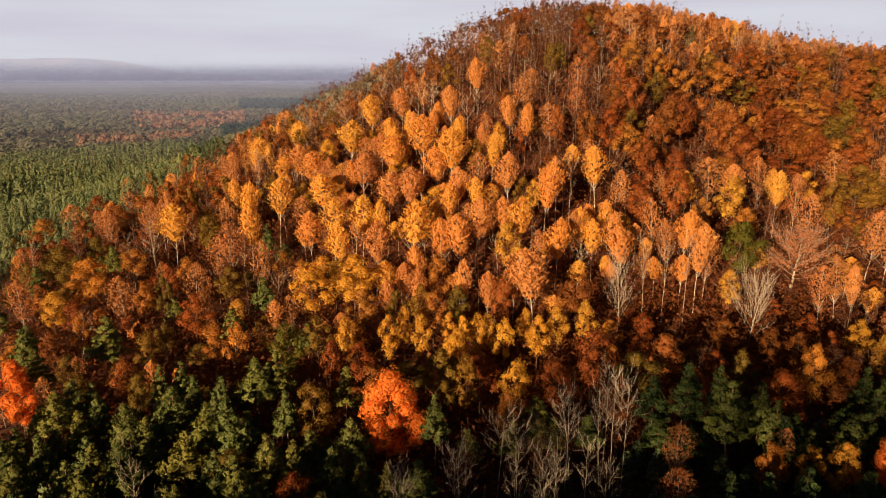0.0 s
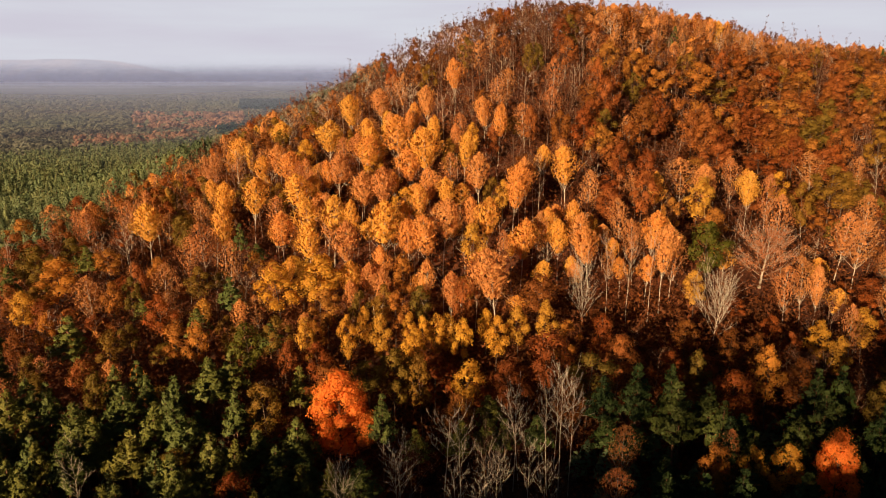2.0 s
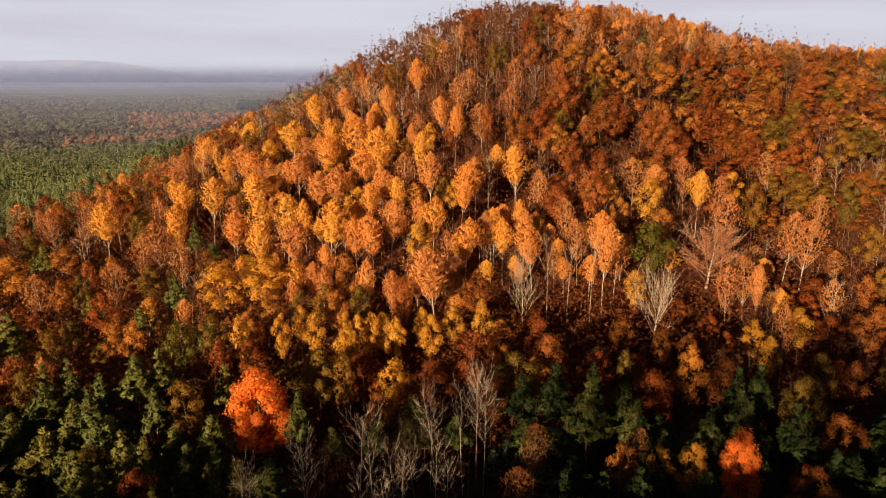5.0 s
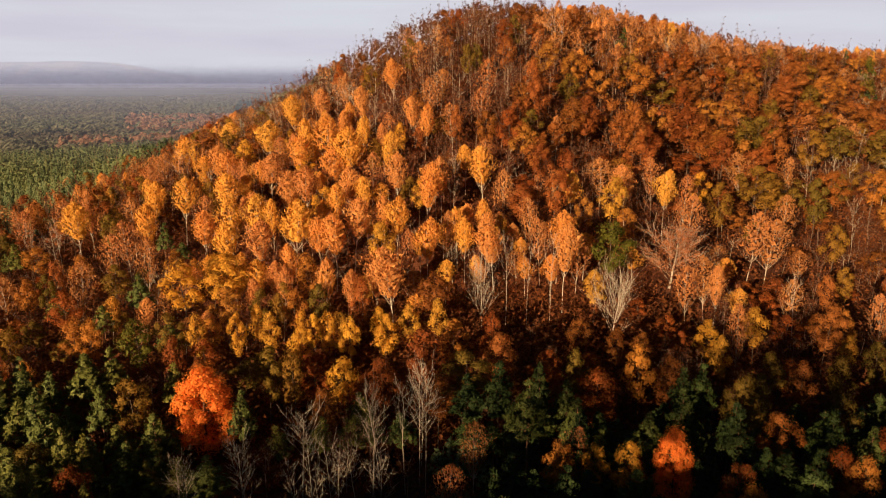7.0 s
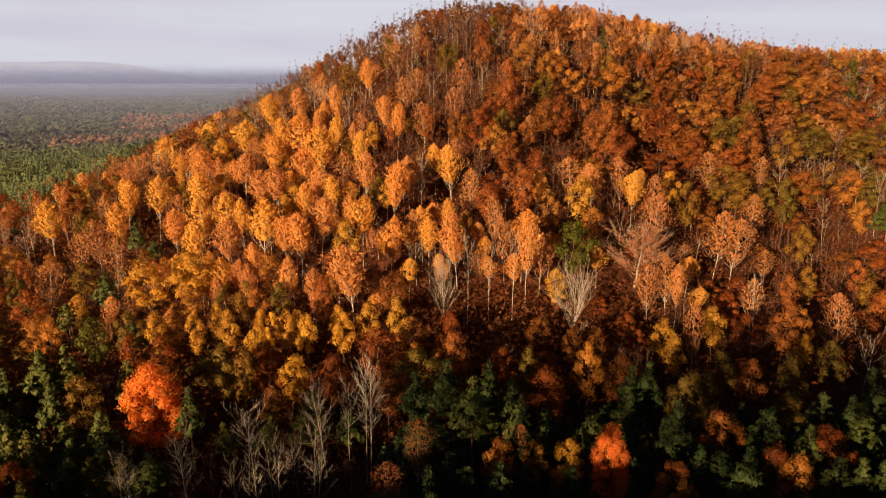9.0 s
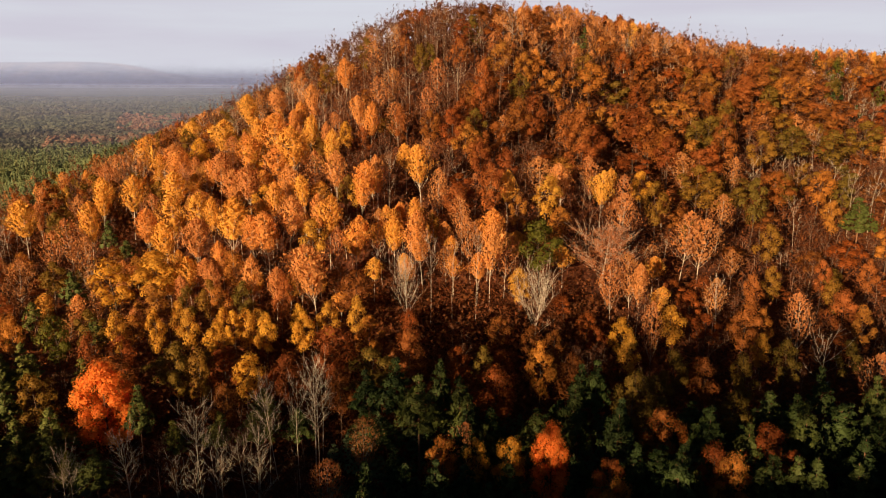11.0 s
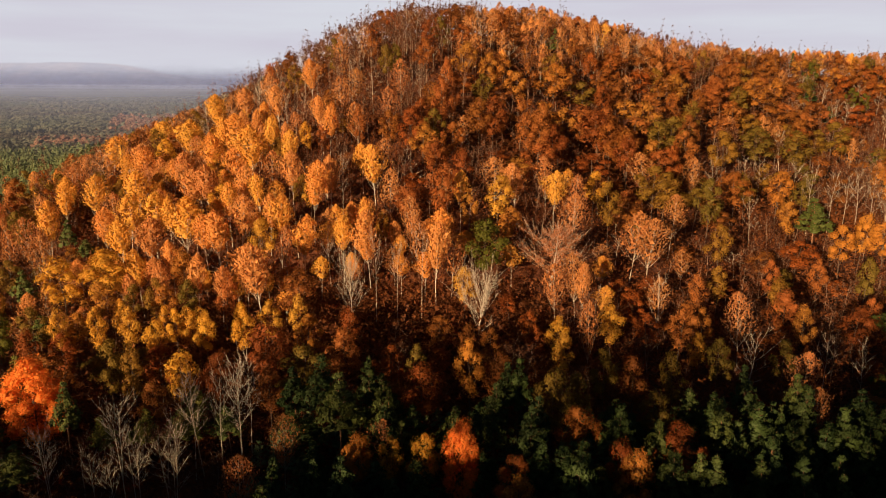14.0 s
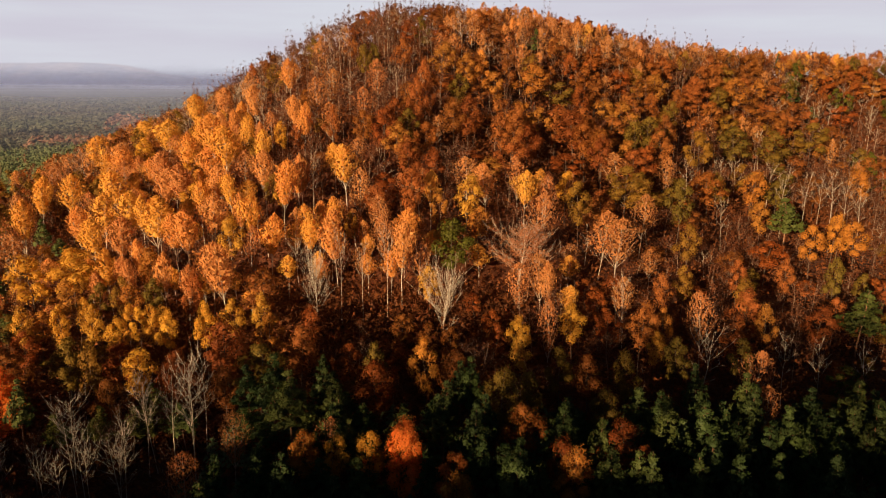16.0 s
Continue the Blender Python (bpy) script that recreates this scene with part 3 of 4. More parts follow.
BIRCH_B = [(-25.5, 175, 6.9, 17.5), (-16, 168, 6.7, 19), (4, 210.5, 4.8, 16.5), (3, 228, 6, 18.5), (11, 239.5, 6.1, 19), (19.5, 210, 4.8, 17), (22.5, 202.5, 4.6, 18.5), (13, 193, 5.2, 18.5), (16.5, 182.5, 6.4, 18), (24, 170, 6.6, 21), (27.5, 175, 4.8, 18.5), (9, 178, 4.2, 16), (1.5, 177.5, 4.9, 17.5), (7.5, 165, 7.8, 18.5), (14, 167, 4.6, 16), (17.5, 163, 5.8, 18), (24.5, 154, 5.5, 18), (0, 163.5, 6.5, 17), (4, 159, 6.9, 18.5), (4, 145, 4.6, 17.5), (18.5, 140, 8.4, 21), (39.5, 153.5, 6.1, 16.5), (37.5, 157, 5, 17), (54, 149.5, 5.9, 20.5)]
BIRCH_C = [(73.5, 179.5, 7, 17.5), (82.5, 178, 5.5, 17), (38, 179, 6.9, 19)]
GOLD_A = [(-121, 198, 4, 15), (-90.5, 159.5, 7.1, 14.5), (-27, 150.5, 9.1, 18.5), (-19.5, 152, 10.4, 19), (-18, 130, 4, 15), (-10, 129, 3.7, 15), (-7.5, 134, 3.5, 14), (-4, 129, 4.2, 14.5), (1, 133.5, 3.3, 13), (4, 132, 3.8, 13), (6.5, 130, 3.7, 14), (2.5, 126, 4.7, 14), (8.5, 131.5, 3.2, 13), (11.5, 127.5, 4, 14.5), (16, 134.5, 3.3, 13), (17.5, 129, 4.8, 14), (22.5, 133, 4.9, 13.5), (27, 133.5, 4.4, 13.5), (11.5, 113, 5.6, 14.5), (60, 145.5, 4.7, 13), (78, 127.5, 5.2, 14), (-24, 241, 4.6, 12.5), (-13, 213.5, 6.6, 13.5), (16, 205, 4.4, 13.5)]
GOLD_B = [(14.5, 158, 6.3, 16), (41, 162, 2.2, 12.5), (68, 172, 7, 17.5), (94, 188, 5.9, 14), (49.5, 88, 3, 12.5), (54, 88.5, 4.2, 13), (22, 176.5, 4.1, 13), (88.5, 132, 5.4, 14), (77.5, 120, 3.9, 14.5), (102.5, 126, 3.1, 12.5)]
EMBER_A = [(-66, 168.5, 5.4, 16), (-56.5, 120.5, 3.5, 14), (11, 140, 4, 15.5), (38, 119, 6.9, 16), (20.5, 202, 4.6, 13), (54.5, 170.5, 6.7, 18), (83.5, 216, 6.6, 18.5), (54, 213, 6.5, 20), (154, 276.5, 10.4, 15), (101, 131, 6.4, 16), (65.5, 80.5, 2.1, 13), (127, 220, 8.4, 18.5), (81, 209, 8, 18), (125.5, 140.5, 6.8, 16), (146.5, 148, 4.2, 13.5), (143, 164, 3.3, 14), (28.5, 262.5, 4.9, 13.5), (47, 244.5, 7.4, 17.5), (55.5, 231.5, 5.3, 17.5), (57, 217.5, 5, 18.5), (31.5, 201, 4.7, 16.5), (52, 191.5, 7.5, 14.5), (78.5, 209.5, 6.4, 18), (98, 261.5, 3.4, 13)]
EMBER_B = [(83.5, 221, 5.1, 14), (95.5, 222, 4.3, 15.5), (154.5, 278.5, 9.5, 17), (110.5, 148.5, 3.6, 13.5), (130, 160, 4.5, 14)]
OAK_A = [(-119, 250.5, 9.8, 18.5), (-103.5, 230.5, 6.4, 16.5), (-109.5, 311, 9.6, 16), (-96.5, 167, 6.1, 15), (-52.5, 147.5, 7.2, 16), (-82.5, 143.5, 4.1, 13), (-64.5, 143.5, 6.5, 14), (-19, 86, 3.4, 13), (-19.5, 122.5, 4, 14), (10.5, 105, 4, 13), (19, 112.5, 6.6, 14.5), (37, 130, 4.8, 13.5), (60.5, 126, 4.1, 13), (65, 124, 4.6, 13), (53, 187, 5.8, 16), (64.5, 211, 8, 18), (86, 209, 8, 16.5), (101, 225.5, 6.9, 15.5), (103.5, 215.5, 8.3, 18.5), (107, 208.5, 8, 18), (133, 255, 5.8, 15.5), (143.5, 264.5, 6, 15.5), (48.5, 204, 6.2, 18), (136, 201.5, 9.4, 16.5)]
OAK_B = [(88, 111.5, 4.6, 14.5), (80, 83.5, 2.8, 13), (107.5, 211, 8.1, 18), (100.5, 216.5, 11.6, 20), (140, 142, 6.9, 14.5), (48, 265.5, 7, 16.5), (39, 202, 6.2, 15), (45.5, 199, 7.7, 17.5), (68.5, 211.5, 8.1, 19.5), (50, 221, 6.8, 14), (106.5, 245.5, 6.5, 16), (87.5, 211.5, 6.5, 15), (102.5, 217.5, 8.4, 18.5), (130, 231, 8, 19)]
OLIVE_A = [(-98, 200.5, 7.2, 15), (-134.5, 220.5, 7, 14), (-117, 290, 7.9, 15.5), (-64.5, 197, 6.2, 16.5), (-111.5, 198, 5.6, 13.5), (-106.5, 180.5, 5.1, 17), (-90, 164.5, 5.3, 14), (-65.5, 163, 2.6, 15), (-52, 168.5, 6.8, 13.5), (-35.5, 138, 3.9, 13.5), (-52.5, 116.5, 3.9, 13.5), (-20, 105.5, 6.2, 15), (-24, 131, 5.9, 15), (-5, 143.5, 5.2, 14), (-10, 144.5, 3.5, 13), (3.5, 142, 5.2, 13.5), (-0.5, 113, 6.5, 17), (4.5, 112, 4.2, 16), (52, 117.5, 3.9, 13.5), (-42, 277, 8.5, 17), (19.5, 178.5, 3.5, 13), (96, 176.5, 6.6, 18), (113, 191.5, 9, 16), (124.5, 228.5, 8.7, 19)]
OLIVE_B = [(123, 185, 7.2, 20), (139, 221, 10.1, 20), (155, 237, 10.8, 19), (169, 238.5, 10.9, 20), (121, 169.5, 6, 16.5), (83.5, 113.5, 5.6, 14.5), (104.5, 120, 4.9, 13.5), (94.5, 111, 3.7, 15), (77, 104, 5.2, 14.5), (88, 100, 5, 13), (132, 238, 8.2, 17.5), (111, 193, 10.5, 17.5), (129.5, 152.5, 4.9, 13.5), (152.5, 161.5, 3.9, 16.5), (118, 123.5, 5.1, 13), (159, 161, 4.5, 14), (35, 241.5, 5.5, 16), (38.5, 244.5, 5.5, 15), (65.5, 230.5, 7, 15.5), (51.5, 203, 6.3, 16.5), (121.5, 228, 8.8, 17.5), (192.5, 264, 12.1, 20), (221, 282.5, 8.6, 17), (115.5, 153, 3.7, 13.5)]
GREEN = [(-28.5, 127, 6.3, 15.5), (65, 152.5, 9.7, 19)]
ORANGE = [(-75, 119, 7.1, 16.5), (-8.5, 104, 9.9, 18.5), (59.5, 86, 4.7, 15.5)]
BARE_A = [(-77.5, 191, 5.3, 16.5), (-61, 243, 7.5, 18), (-42, 88.5, 1.9, 12.5), (-5.5, 87, 3, 12.5), (10.5, 92.5, 3.9, 16), (19.5, 100, 4.2, 16.5), (25.5, 99.5, 5, 19), (26.5, 97, 4.1, 19), (19.5, 89, 3.8, 14.5), (1.5, 89.5, 3.8, 14.5), (14, 88.5, 1.9, 13), (7.5, 218.5, 4.2, 17), (41.5, 144.5, 3.2, 19), (51, 147, 3.3, 19), (46, 145.5, 2.8, 17.5), (30.5, 173.5, 2.7, 19), (108, 116, 5.7, 16.5), (136, 188.5, 3.7, 15), (-6, 86.5, 3, 13), (2.5, 87.5, 3.8, 14.5), (8, 97, 5, 15), (10.5, 85.5, 1.9, 13), (13, 84.5, 2.6, 12.5), (15, 87.5, 2.6, 14)]
BARE_B = [(21, 84.5, 2.2, 14), (23.5, 97.5, 3.7, 17), (18.5, 99, 3.3, 17), (25.5, 105, 3.5, 17.5), (126, 124, 3.6, 14), (130.5, 120.5, 3.5, 14.5), (139.5, 122, 4, 13.5), (157.5, 203, 4.4, 19), (164.5, 205.5, 4.8, 19), (169.5, 207, 4.5, 19), (175, 210.5, 4.9, 19), (177, 206.5, 4.8, 19), (179, 201.5, 4.7, 19), (67, 270, 6.1, 18.5), (23.5, 265, 5, 17), (100.5, 142.5, 4, 16.5)]
SILVER = [(36.5, 143.5, 7.2, 11.5), (63, 141, 10.9, 12)]
FAN = [(80, 160.5, 16.5, 12.5)]
PINE_A = [(-67.5, 136.5, 6.1, 17), (-82.5, 134, 4.4, 17.5), (-75, 125.5, 4.7, 17), (-48, 115.5, 3.1, 15.5), (-46, 119, 2.8, 15), (-41, 111.5, 3.2, 15), (-31, 113.5, 4.5, 16), (-61.5, 111.5, 4.5, 16), (-59, 113.5, 3.4, 14.5), (-63, 107.5, 4.5, 15.5), (-54, 106, 3.6, 15.5), (-48, 102.5, 4.7, 15.5), (-43.5, 105.5, 5.3, 16), (-37.5, 102, 3.9, 15), (-31.5, 101, 4.7, 17), (-37, 107.5, 2.3, 14), (-24, 103, 3.5, 15.5), (-44.5, 99, 3.8, 14.5), (-44.5, 96, 4.9, 14.5), (-56.5, 101.5, 3, 14), (-56.5, 93, 3.6, 15), (-50, 92.5, 3.9, 15), (-51, 87, 3.4, 15), (-47.5, 91.5, 2.7, 15)]
PINE_B = [(-44.5, 91.5, 4.3, 15), (-37.5, 94.5, 4.8, 14.5), (-25.5, 84, 4, 16.5), (-31.5, 88.5, 3.4, 15), (-25, 93, 3.6, 14.5), (-21.5, 91.5, 3.1, 14.5), (-48, 86, 2.6, 14), (-35, 81, 3.5, 14), (-68, 105, 3.6, 14), (-54, 81.5, 2.5, 14), (-58.5, 89, 2.7, 14), (-15, 92, 3.9, 15), (-12, 89, 3.4, 14), (-11, 92.5, 2.8, 14.5), (-7.5, 90, 3.5, 14), (-3.5, 90, 4.6, 15.5), (-15.5, 80.5, 1.8, 14), (-16.5, 112.5, 3.5, 15), (-13, 98, 4.5, 18), (37.5, 102.5, 4.3, 18.5), (41.5, 96.5, 5.6, 19), (33, 105.5, 4, 16), (51, 91.5, 2.3, 14), (49, 94.5, 2.8, 14.5)]
PINE_C = [(96, 92.5, 3.9, 16), (85, 87.5, 3.3, 15), (68.5, 89.5, 3.4, 16.5), (64.5, 93, 3.5, 15), (55, 81, 4.2, 16), (62, 84, 2.9, 14.5), (68.5, 82.5, 2.8, 14), (73, 78, 3.7, 16.5), (85.5, 79.5, 3.7, 15), (88.5, 80, 2, 14.5), (40.5, 80.5, 2.8, 14.5), (44.5, 79, 3.7, 16), (51, 78.5, 3.4, 15), (55, 75, 2, 14), (48.5, 92.5, 3.5, 15), (-31, 114, 4.3, 15.5), (-28.5, 115.5, 3.9, 15.5), (148, 141, 9.1, 19), (95.5, 95, 3.6, 15.5), (102, 96, 4.9, 15.5), (97, 90.5, 3.1, 14), (103.5, 92, 3.1, 15), (106, 92.5, 2, 14), (109, 91, 3.5, 14.5)]
PINE_D = [(105.5, 88, 1.9, 14), (112.5, 91, 3.9, 16), (118, 94.5, 3.6, 15.5), (114.5, 97, 1.6, 14), (123.5, 96.5, 3.3, 15), (122, 90.5, 3.1, 15), (117.5, 87.5, 3.4, 15), (113, 86, 2.2, 14), (98.5, 85, 4.4, 15), (96, 79.5, 4.1, 14.5), (90, 77, 3.3, 16), (101.5, 78, 3.7, 16), (105.5, 77.5, 2, 14), (112.5, 79, 4.1, 17), (115, 77, 2, 14), (107, 83.5, 1.8, 14), (153, 189, 8.9, 19)]
MARKED = (("amber", AMBER_A), ("amber", AMBER_B), ("copper", COPPER_A), ("copper", COPPER_B), ("birch", BIRCH_A), ("birch", BIRCH_B), ("birch", BIRCH_C), ("gold", GOLD_A), ("gold", GOLD_B), ("ember", EMBER_A), ("ember", EMBER_B), ("oak", OAK_A), ("oak", OAK_B), ("olive", OLIVE_A), ("olive", OLIVE_B), ("green", GREEN), ("orange", ORANGE), ("bare", BARE_A), ("bare", BARE_B), ("silver", SILVER), ("fan", FAN), ("pine", PINE_A), ("pine", PINE_B), ("pine", PINE_C), ("pine", PINE_D))

trees = []           # kind, x, y, height, crown width
rnd = random.Random(7)
USUAL = {"birch": 5.4, "copper": 6.2, "gold": 7.4, "amber": 8.0, "orange": 9.5, "ember": 8.0, "oak": 8.0, "olive": 8.0, "green": 8.0, "beech": 7.5, "bare": 5.6, "pine": 5.8, "fir": 5.8, "plantation": 4.6, "dark_pine": 4.6, "fan": 14.0, "silver": 12.5}
cells = {}
singles = []


def free(x, y, gap):
    i, j = int(x // 8), int(y // 8)
    for a in (i - 1, i, i + 1):
        for b in (j - 1, j, j + 1):
            for (u, v, g) in cells.get((a, b), ()):
                if (u - x) ** 2 + (v - y) ** 2 < (0.5 * (g + gap)) ** 2:
                    return False
    return True


def plant(kind, x, y, h, w, gap):
    if kind == "pine" and x > 28:                              # the eastern pines get cooler needles, with shade put into the colour
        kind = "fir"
    trees.append((kind, x, y, h, w))
    cells.setdefault((int(x // 8), int(y // 8)), []).append((x, y, gap))


for kind, marks in MARKED:
    for x, y, w, h in marks:
        w = min(max((1.36 if kind == "pine" else 0.94 if kind == "birch" else 1.04) * w, (0.48 if kind == "gold" else 0.75 if kind == "pine" else 0.6) * USUAL[kind]), 1.6 * USUAL[kind])
        if kind == "pine" and any(abs(x - u) < 9 and 0 < v - y < 16 for u, v, *size in ORANGE):      # young pines before the bright maples
            h *= 0.8
        singles.append((x, y, w))
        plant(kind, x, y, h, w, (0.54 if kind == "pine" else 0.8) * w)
OLD = len(trees)


def mixture(x, y):
    """The stands: shares of each kind at a place on the plan."""
    z = float(land(x, y))
    if y < 112 + 0.04 * x and z < 12:                                     # the flat
        if -4 < x < 30 and y < 100:
            return {"bare": 0.6, "beech": 6, "oak": 1.5}
        if y < 104:
            return {"pine": 12, "olive": 0.8, "oak": 0.4, "bare": 0.15}
        return {"oak": 3, "olive": 1.6, "pine": 3, "beech": 5, "amber": 0.4}
    if x < -38 and z < 30 and y < 205:                                    # foot of the hill, by the plain
        return {"oak": 2, "beech": 5, "birch": 0.6, "copper": 1.6, "olive": 2.4, "green": 1, "pine": 0.8, "bare": 0.7, "amber": 0.5}
    if x < -38 and z < 30:
        return {"oak": 3, "beech": 6, "birch": 1.2, "copper": 2, "olive": 1.2, "bare": 0.6}
    if y < 140 and z < 12:                                                # lower edge of the slope
        if x < -22:
            return {"beech": 4, "oak": 1.5, "pine": 4, "olive": 2, "green": 1.5}
        if x < 35:
            return {"amber": 2, "olive": 3, "oak": 4, "beech": 2}
        return {"beech": 5, "oak": 3, "olive": 2, "green": 0.8, "bare": 0.4}
    if x < 25 and y > 258 + 0.45 * x:                                     # north side of the shoulder
        return {"beech": 8, "bare": 1.3, "oak": 0.6, "copper": 0.6}
    edge = float(np.interp(y, (150, 168, 175, 189, 206, 225, 255), (60, 43, 32, 19, 10, 0, -13)))      # the golden birch stand ends here
    if x < edge or (x < 60 and y < 162):
        return {"birch": 10, "gold": 0.6, "copper": 5, "bare": 0.8, "beech": 1.4, "oak": 0.4, "olive": 0.7}
    if x < 62 and y > 196:                                                # brown half-bare wood under the summit
        return {"beech": 8, "bare": 1.4, "oak": 2.2, "ember": 0.7, "copper": 0.8, "olive": 0.5}
    if z > 58:                                                            # crest
        return {"birch": 1.6, "copper": 5, "bare": 1.0, "beech": 3.0, "oak": 1.2, "ember": 0.5, "pine": 0.5 if x > 130 else 0.05}
    if x > 208 and 225 < y < 345:                                         # green oaks and bare wood in the fold, dark kinds chosen to stand in for its shade
        return {"oak": 2.5, "green": 1.6, "pine": 0.4, "bare": 1.6, "beech": 4}
    if x > 128 and y < 250:                                               # dull wood on the shaded side
        return {"oak": 3, "olive": 3, "beech": 8, "bare": 1.2}
    if x < 105 and y < 200:
        return {"birch": 1.6, "copper": 2.2, "oak": 3, "ember": 1, "beech": 4.5, "bare": 0.5, "amber": 0.4}
    return {"oak": 4.2, "ember": 2.2, "amber": 0.5, "beech": 5, "olive": 1.8, "bare": 0.3, "copper": 0.7}


def plantation_edge(x):
    return 200 + (-126 - x) * -3.3


def in_wedge(x, y, more=14):
    return -0.64 * y - more < x < 72 + 0.64 * y + more


OPEN = [(x, y, w) for kind, x, y, h, w in trees if kind in ("fan", "silver", "orange")]      # these stand free down to the foot
tries = 0
while tries < 52000:
    tries += 1
    y = 58 + 350 * math.sqrt(rnd.random())
    x = rnd.uniform(-0.64 * y - 14, 72 + 0.64 * y + 14)
    crest = 318 + max(0, x - 80) * 0.45 + max(0, -x) * 0.3
    if y > crest + 48:
        continue
    if x < -90 and y > plantation_edge(x) - 3:
        continue
    mix = mixture(x, y)
    kind = rnd.choices(list(mix), list(mix.values()))[0]
    w = USUAL[kind] * (rnd.uniform(0.78, 1.05) if kind == "pine" else rnd.uniform(0.6, 1.1) if kind == "birch" else rnd.uniform(0.7, 1.2))
    edge_row = 25 < x < 82 and 150 < y < 164 and kind == "birch"            # slender close-set trunks at the edge
    gap = w * (0.62 if kind == "pine" or edge_row else 0.80) * (1.1 if x < 0 and 104 < y < 150 else 1) * (0.74 if kind == "beech" and y > 150 and x > 20 else 1)
    if not free(x, y, gap):
        continue
    h = TREE * rnd.triangular(0.66, 1.06, 0.93)
    high = float(land(x, y)) > 50 or (x < 25 and y > 248 + 0.45 * x)
    h *= 0.72 if kind != "bare" and -4 < x < 30 and y < 100 else 0.97 if high and kind == "bare" else 1.09 if high else 0.85 if kind == "beech" else 1
    if (5 < x < 78 and 120 < y < 139) or (27 < x < 80 and 120 < y < 150):                                      # low scrub before the birch stand
        if kind not in ("beech", "oak"):
            continue
        h *= 0.62
        w *= 0.75
    if any(abs(x - u) < 0.5 * v + 1.5 and 0 < b - y < 12 for u, b, v in singles):   # younger trees below the old ones
        if any(abs(x - u) < 0.5 * v and 0 < b - y < 22 for u, b, v in OPEN):
            if kind not in ("beech", "oak"):
                continue
            h, w = h * 0.36, w * 0.55
        elif rnd.random() < 0.5:
            continue
        else:
            h *= 0.68
    if kind in ("oak", "olive", "ember", "amber") and y > 170 and x > 20:    # broad old crowns on the upper slope
        w *= 1.22
    if x > 85 and 105 < y < 205:                                            # low brown growth between the old trees
        h, w = h * 0.68, w * 0.85
    if x < -28 and 112 < y < 190 and kind != "pine":                       # younger wood between the old trees at the foot of the hill
        h, w = h * 0.74, w * 0.85
    plant(kind, x, y, h, w, gap)

# the pine plantation in rows, and the unseen pine wood under and behind the camera
for i in range(-130, 20):
    for j in range(0, 150):
        x, y = -95 + i * 4.7 + rnd.uniform(-0.9, 0.9), 190 + j * 5.2 + rnd.uniform(-1.2, 1.2)
        if x < -90 and plantation_edge(x) < y < 900 + 1.0 * x and in_wedge(x, y, 8) and x < -0.30 * y:
            trees.append(("dark_pine" if x > -0.355 * y + 10 * math.sin(y / 23) else "plantation", x, y, 15.5 * rnd.uniform(0.74, 1.08), 4.6 * rnd.uniform(0.78, 1.12)))
# this wood is added to block the low sun over the foreground
for i in range(9000):
    x, y = rnd.uniform(-340, 150), rnd.uniform(-110, 66)
    near = y > 20 and x > -160
    if free(x, y, 4.2 if near else 5.6):
        plant("plantation", x, y, 17 * rnd.uniform(0.85, 1.08), 5.2 if near else 6.8, 4.2 if near else 5.6)
for i in range(1600):                                                     # young pines in the shade of the old ones
    x = rnd.uniform(-85, 150)
    y = rnd.uniform(64, 110)
    if (x < -6 or x > 28) and free(x, y, 1.4):
        plant("plantation", x, y, 17 * rnd.uniform(0.25, 0.45), 3.0, 2.6)

# ---------------------------------------------------------------- the trees as things, and the rest of the wood
LIMIT = 290
NAME = {"birch": "birch_tree", "copper": "birch_tree", "gold": "maple_tree", "orange": "maple_tree", "amber": "oak_tree", "ember": "oak_tree", "oak": "oak_tree", "olive": "oak_tree", "green": "oak_tree",
        "beech": "beech_tree", "bare": "leafless_birch_tree", "pine": "pine_tree", "fir": "pine_tree", "plantation": "plantation_pine_tree", "dark_pine": "plantation_pine_tree", "fan": "beech_tree", "silver": "leafless_birch_tree"}
LABEL = {"birch": "slender birch with pale trunk and golden-orange autumn leaves",
         "copper": "twiggy birch with pale limbs and thin rosy-copper leaves",
         "gold": "round maple with dense golden-yellow autumn leaves",
         "orange": "broad maple with bright orange-red autumn leaves",
         "amber": "rounded oak with amber-orange autumn leaves",
         "ember": "rounded oak with glowing red-brown autumn leaves",
         "oak": "rounded oak with russet-brown autumn leaves",
         "olive": "rounded oak with olive-green leaves turning yellow",
         "green": "rounded oak still in dark green leaf",
         "beech": "brown-twigged beech with few withered leaves",
         "bare": "leafless birch with pale trunk and bare branches",
         "pine": "dark green pine with upright needle tufts",
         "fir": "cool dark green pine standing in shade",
         "plantation": "young green pine in a dense plantation",
         "dark_pine": "dark green pine at the plantation edge below the hill",
         "fan": "old beech with a wide fan of rosy twigs",
         "silver": "broad leafless birch with a fan of silver branches"}
GROUP = {"birch_tree": "golden birches of the hillside", "maple_tree": "maples of the wood", "oak_tree": "oaks of the hillside", "beech_tree": "brown beeches of the hillside",
         "leafless_birch_tree": "leafless birches", "pine_tree": "pines at the foot of the hill", "plantation_pine_tree": "pines of the plantation"}
SHAPES = {}


def shapes(kind, lod):
    base = SHAPE_OF.get(kind, kind)
    if (base, lod) not in SHAPES:
        SHAPES[base, lod] = [grow(base, 11 + 17 * s + 3 * lod, lod) for s in range(4 if lod == 2 else 7)]
    return SHAPES[base, lod]


PARTS = {}


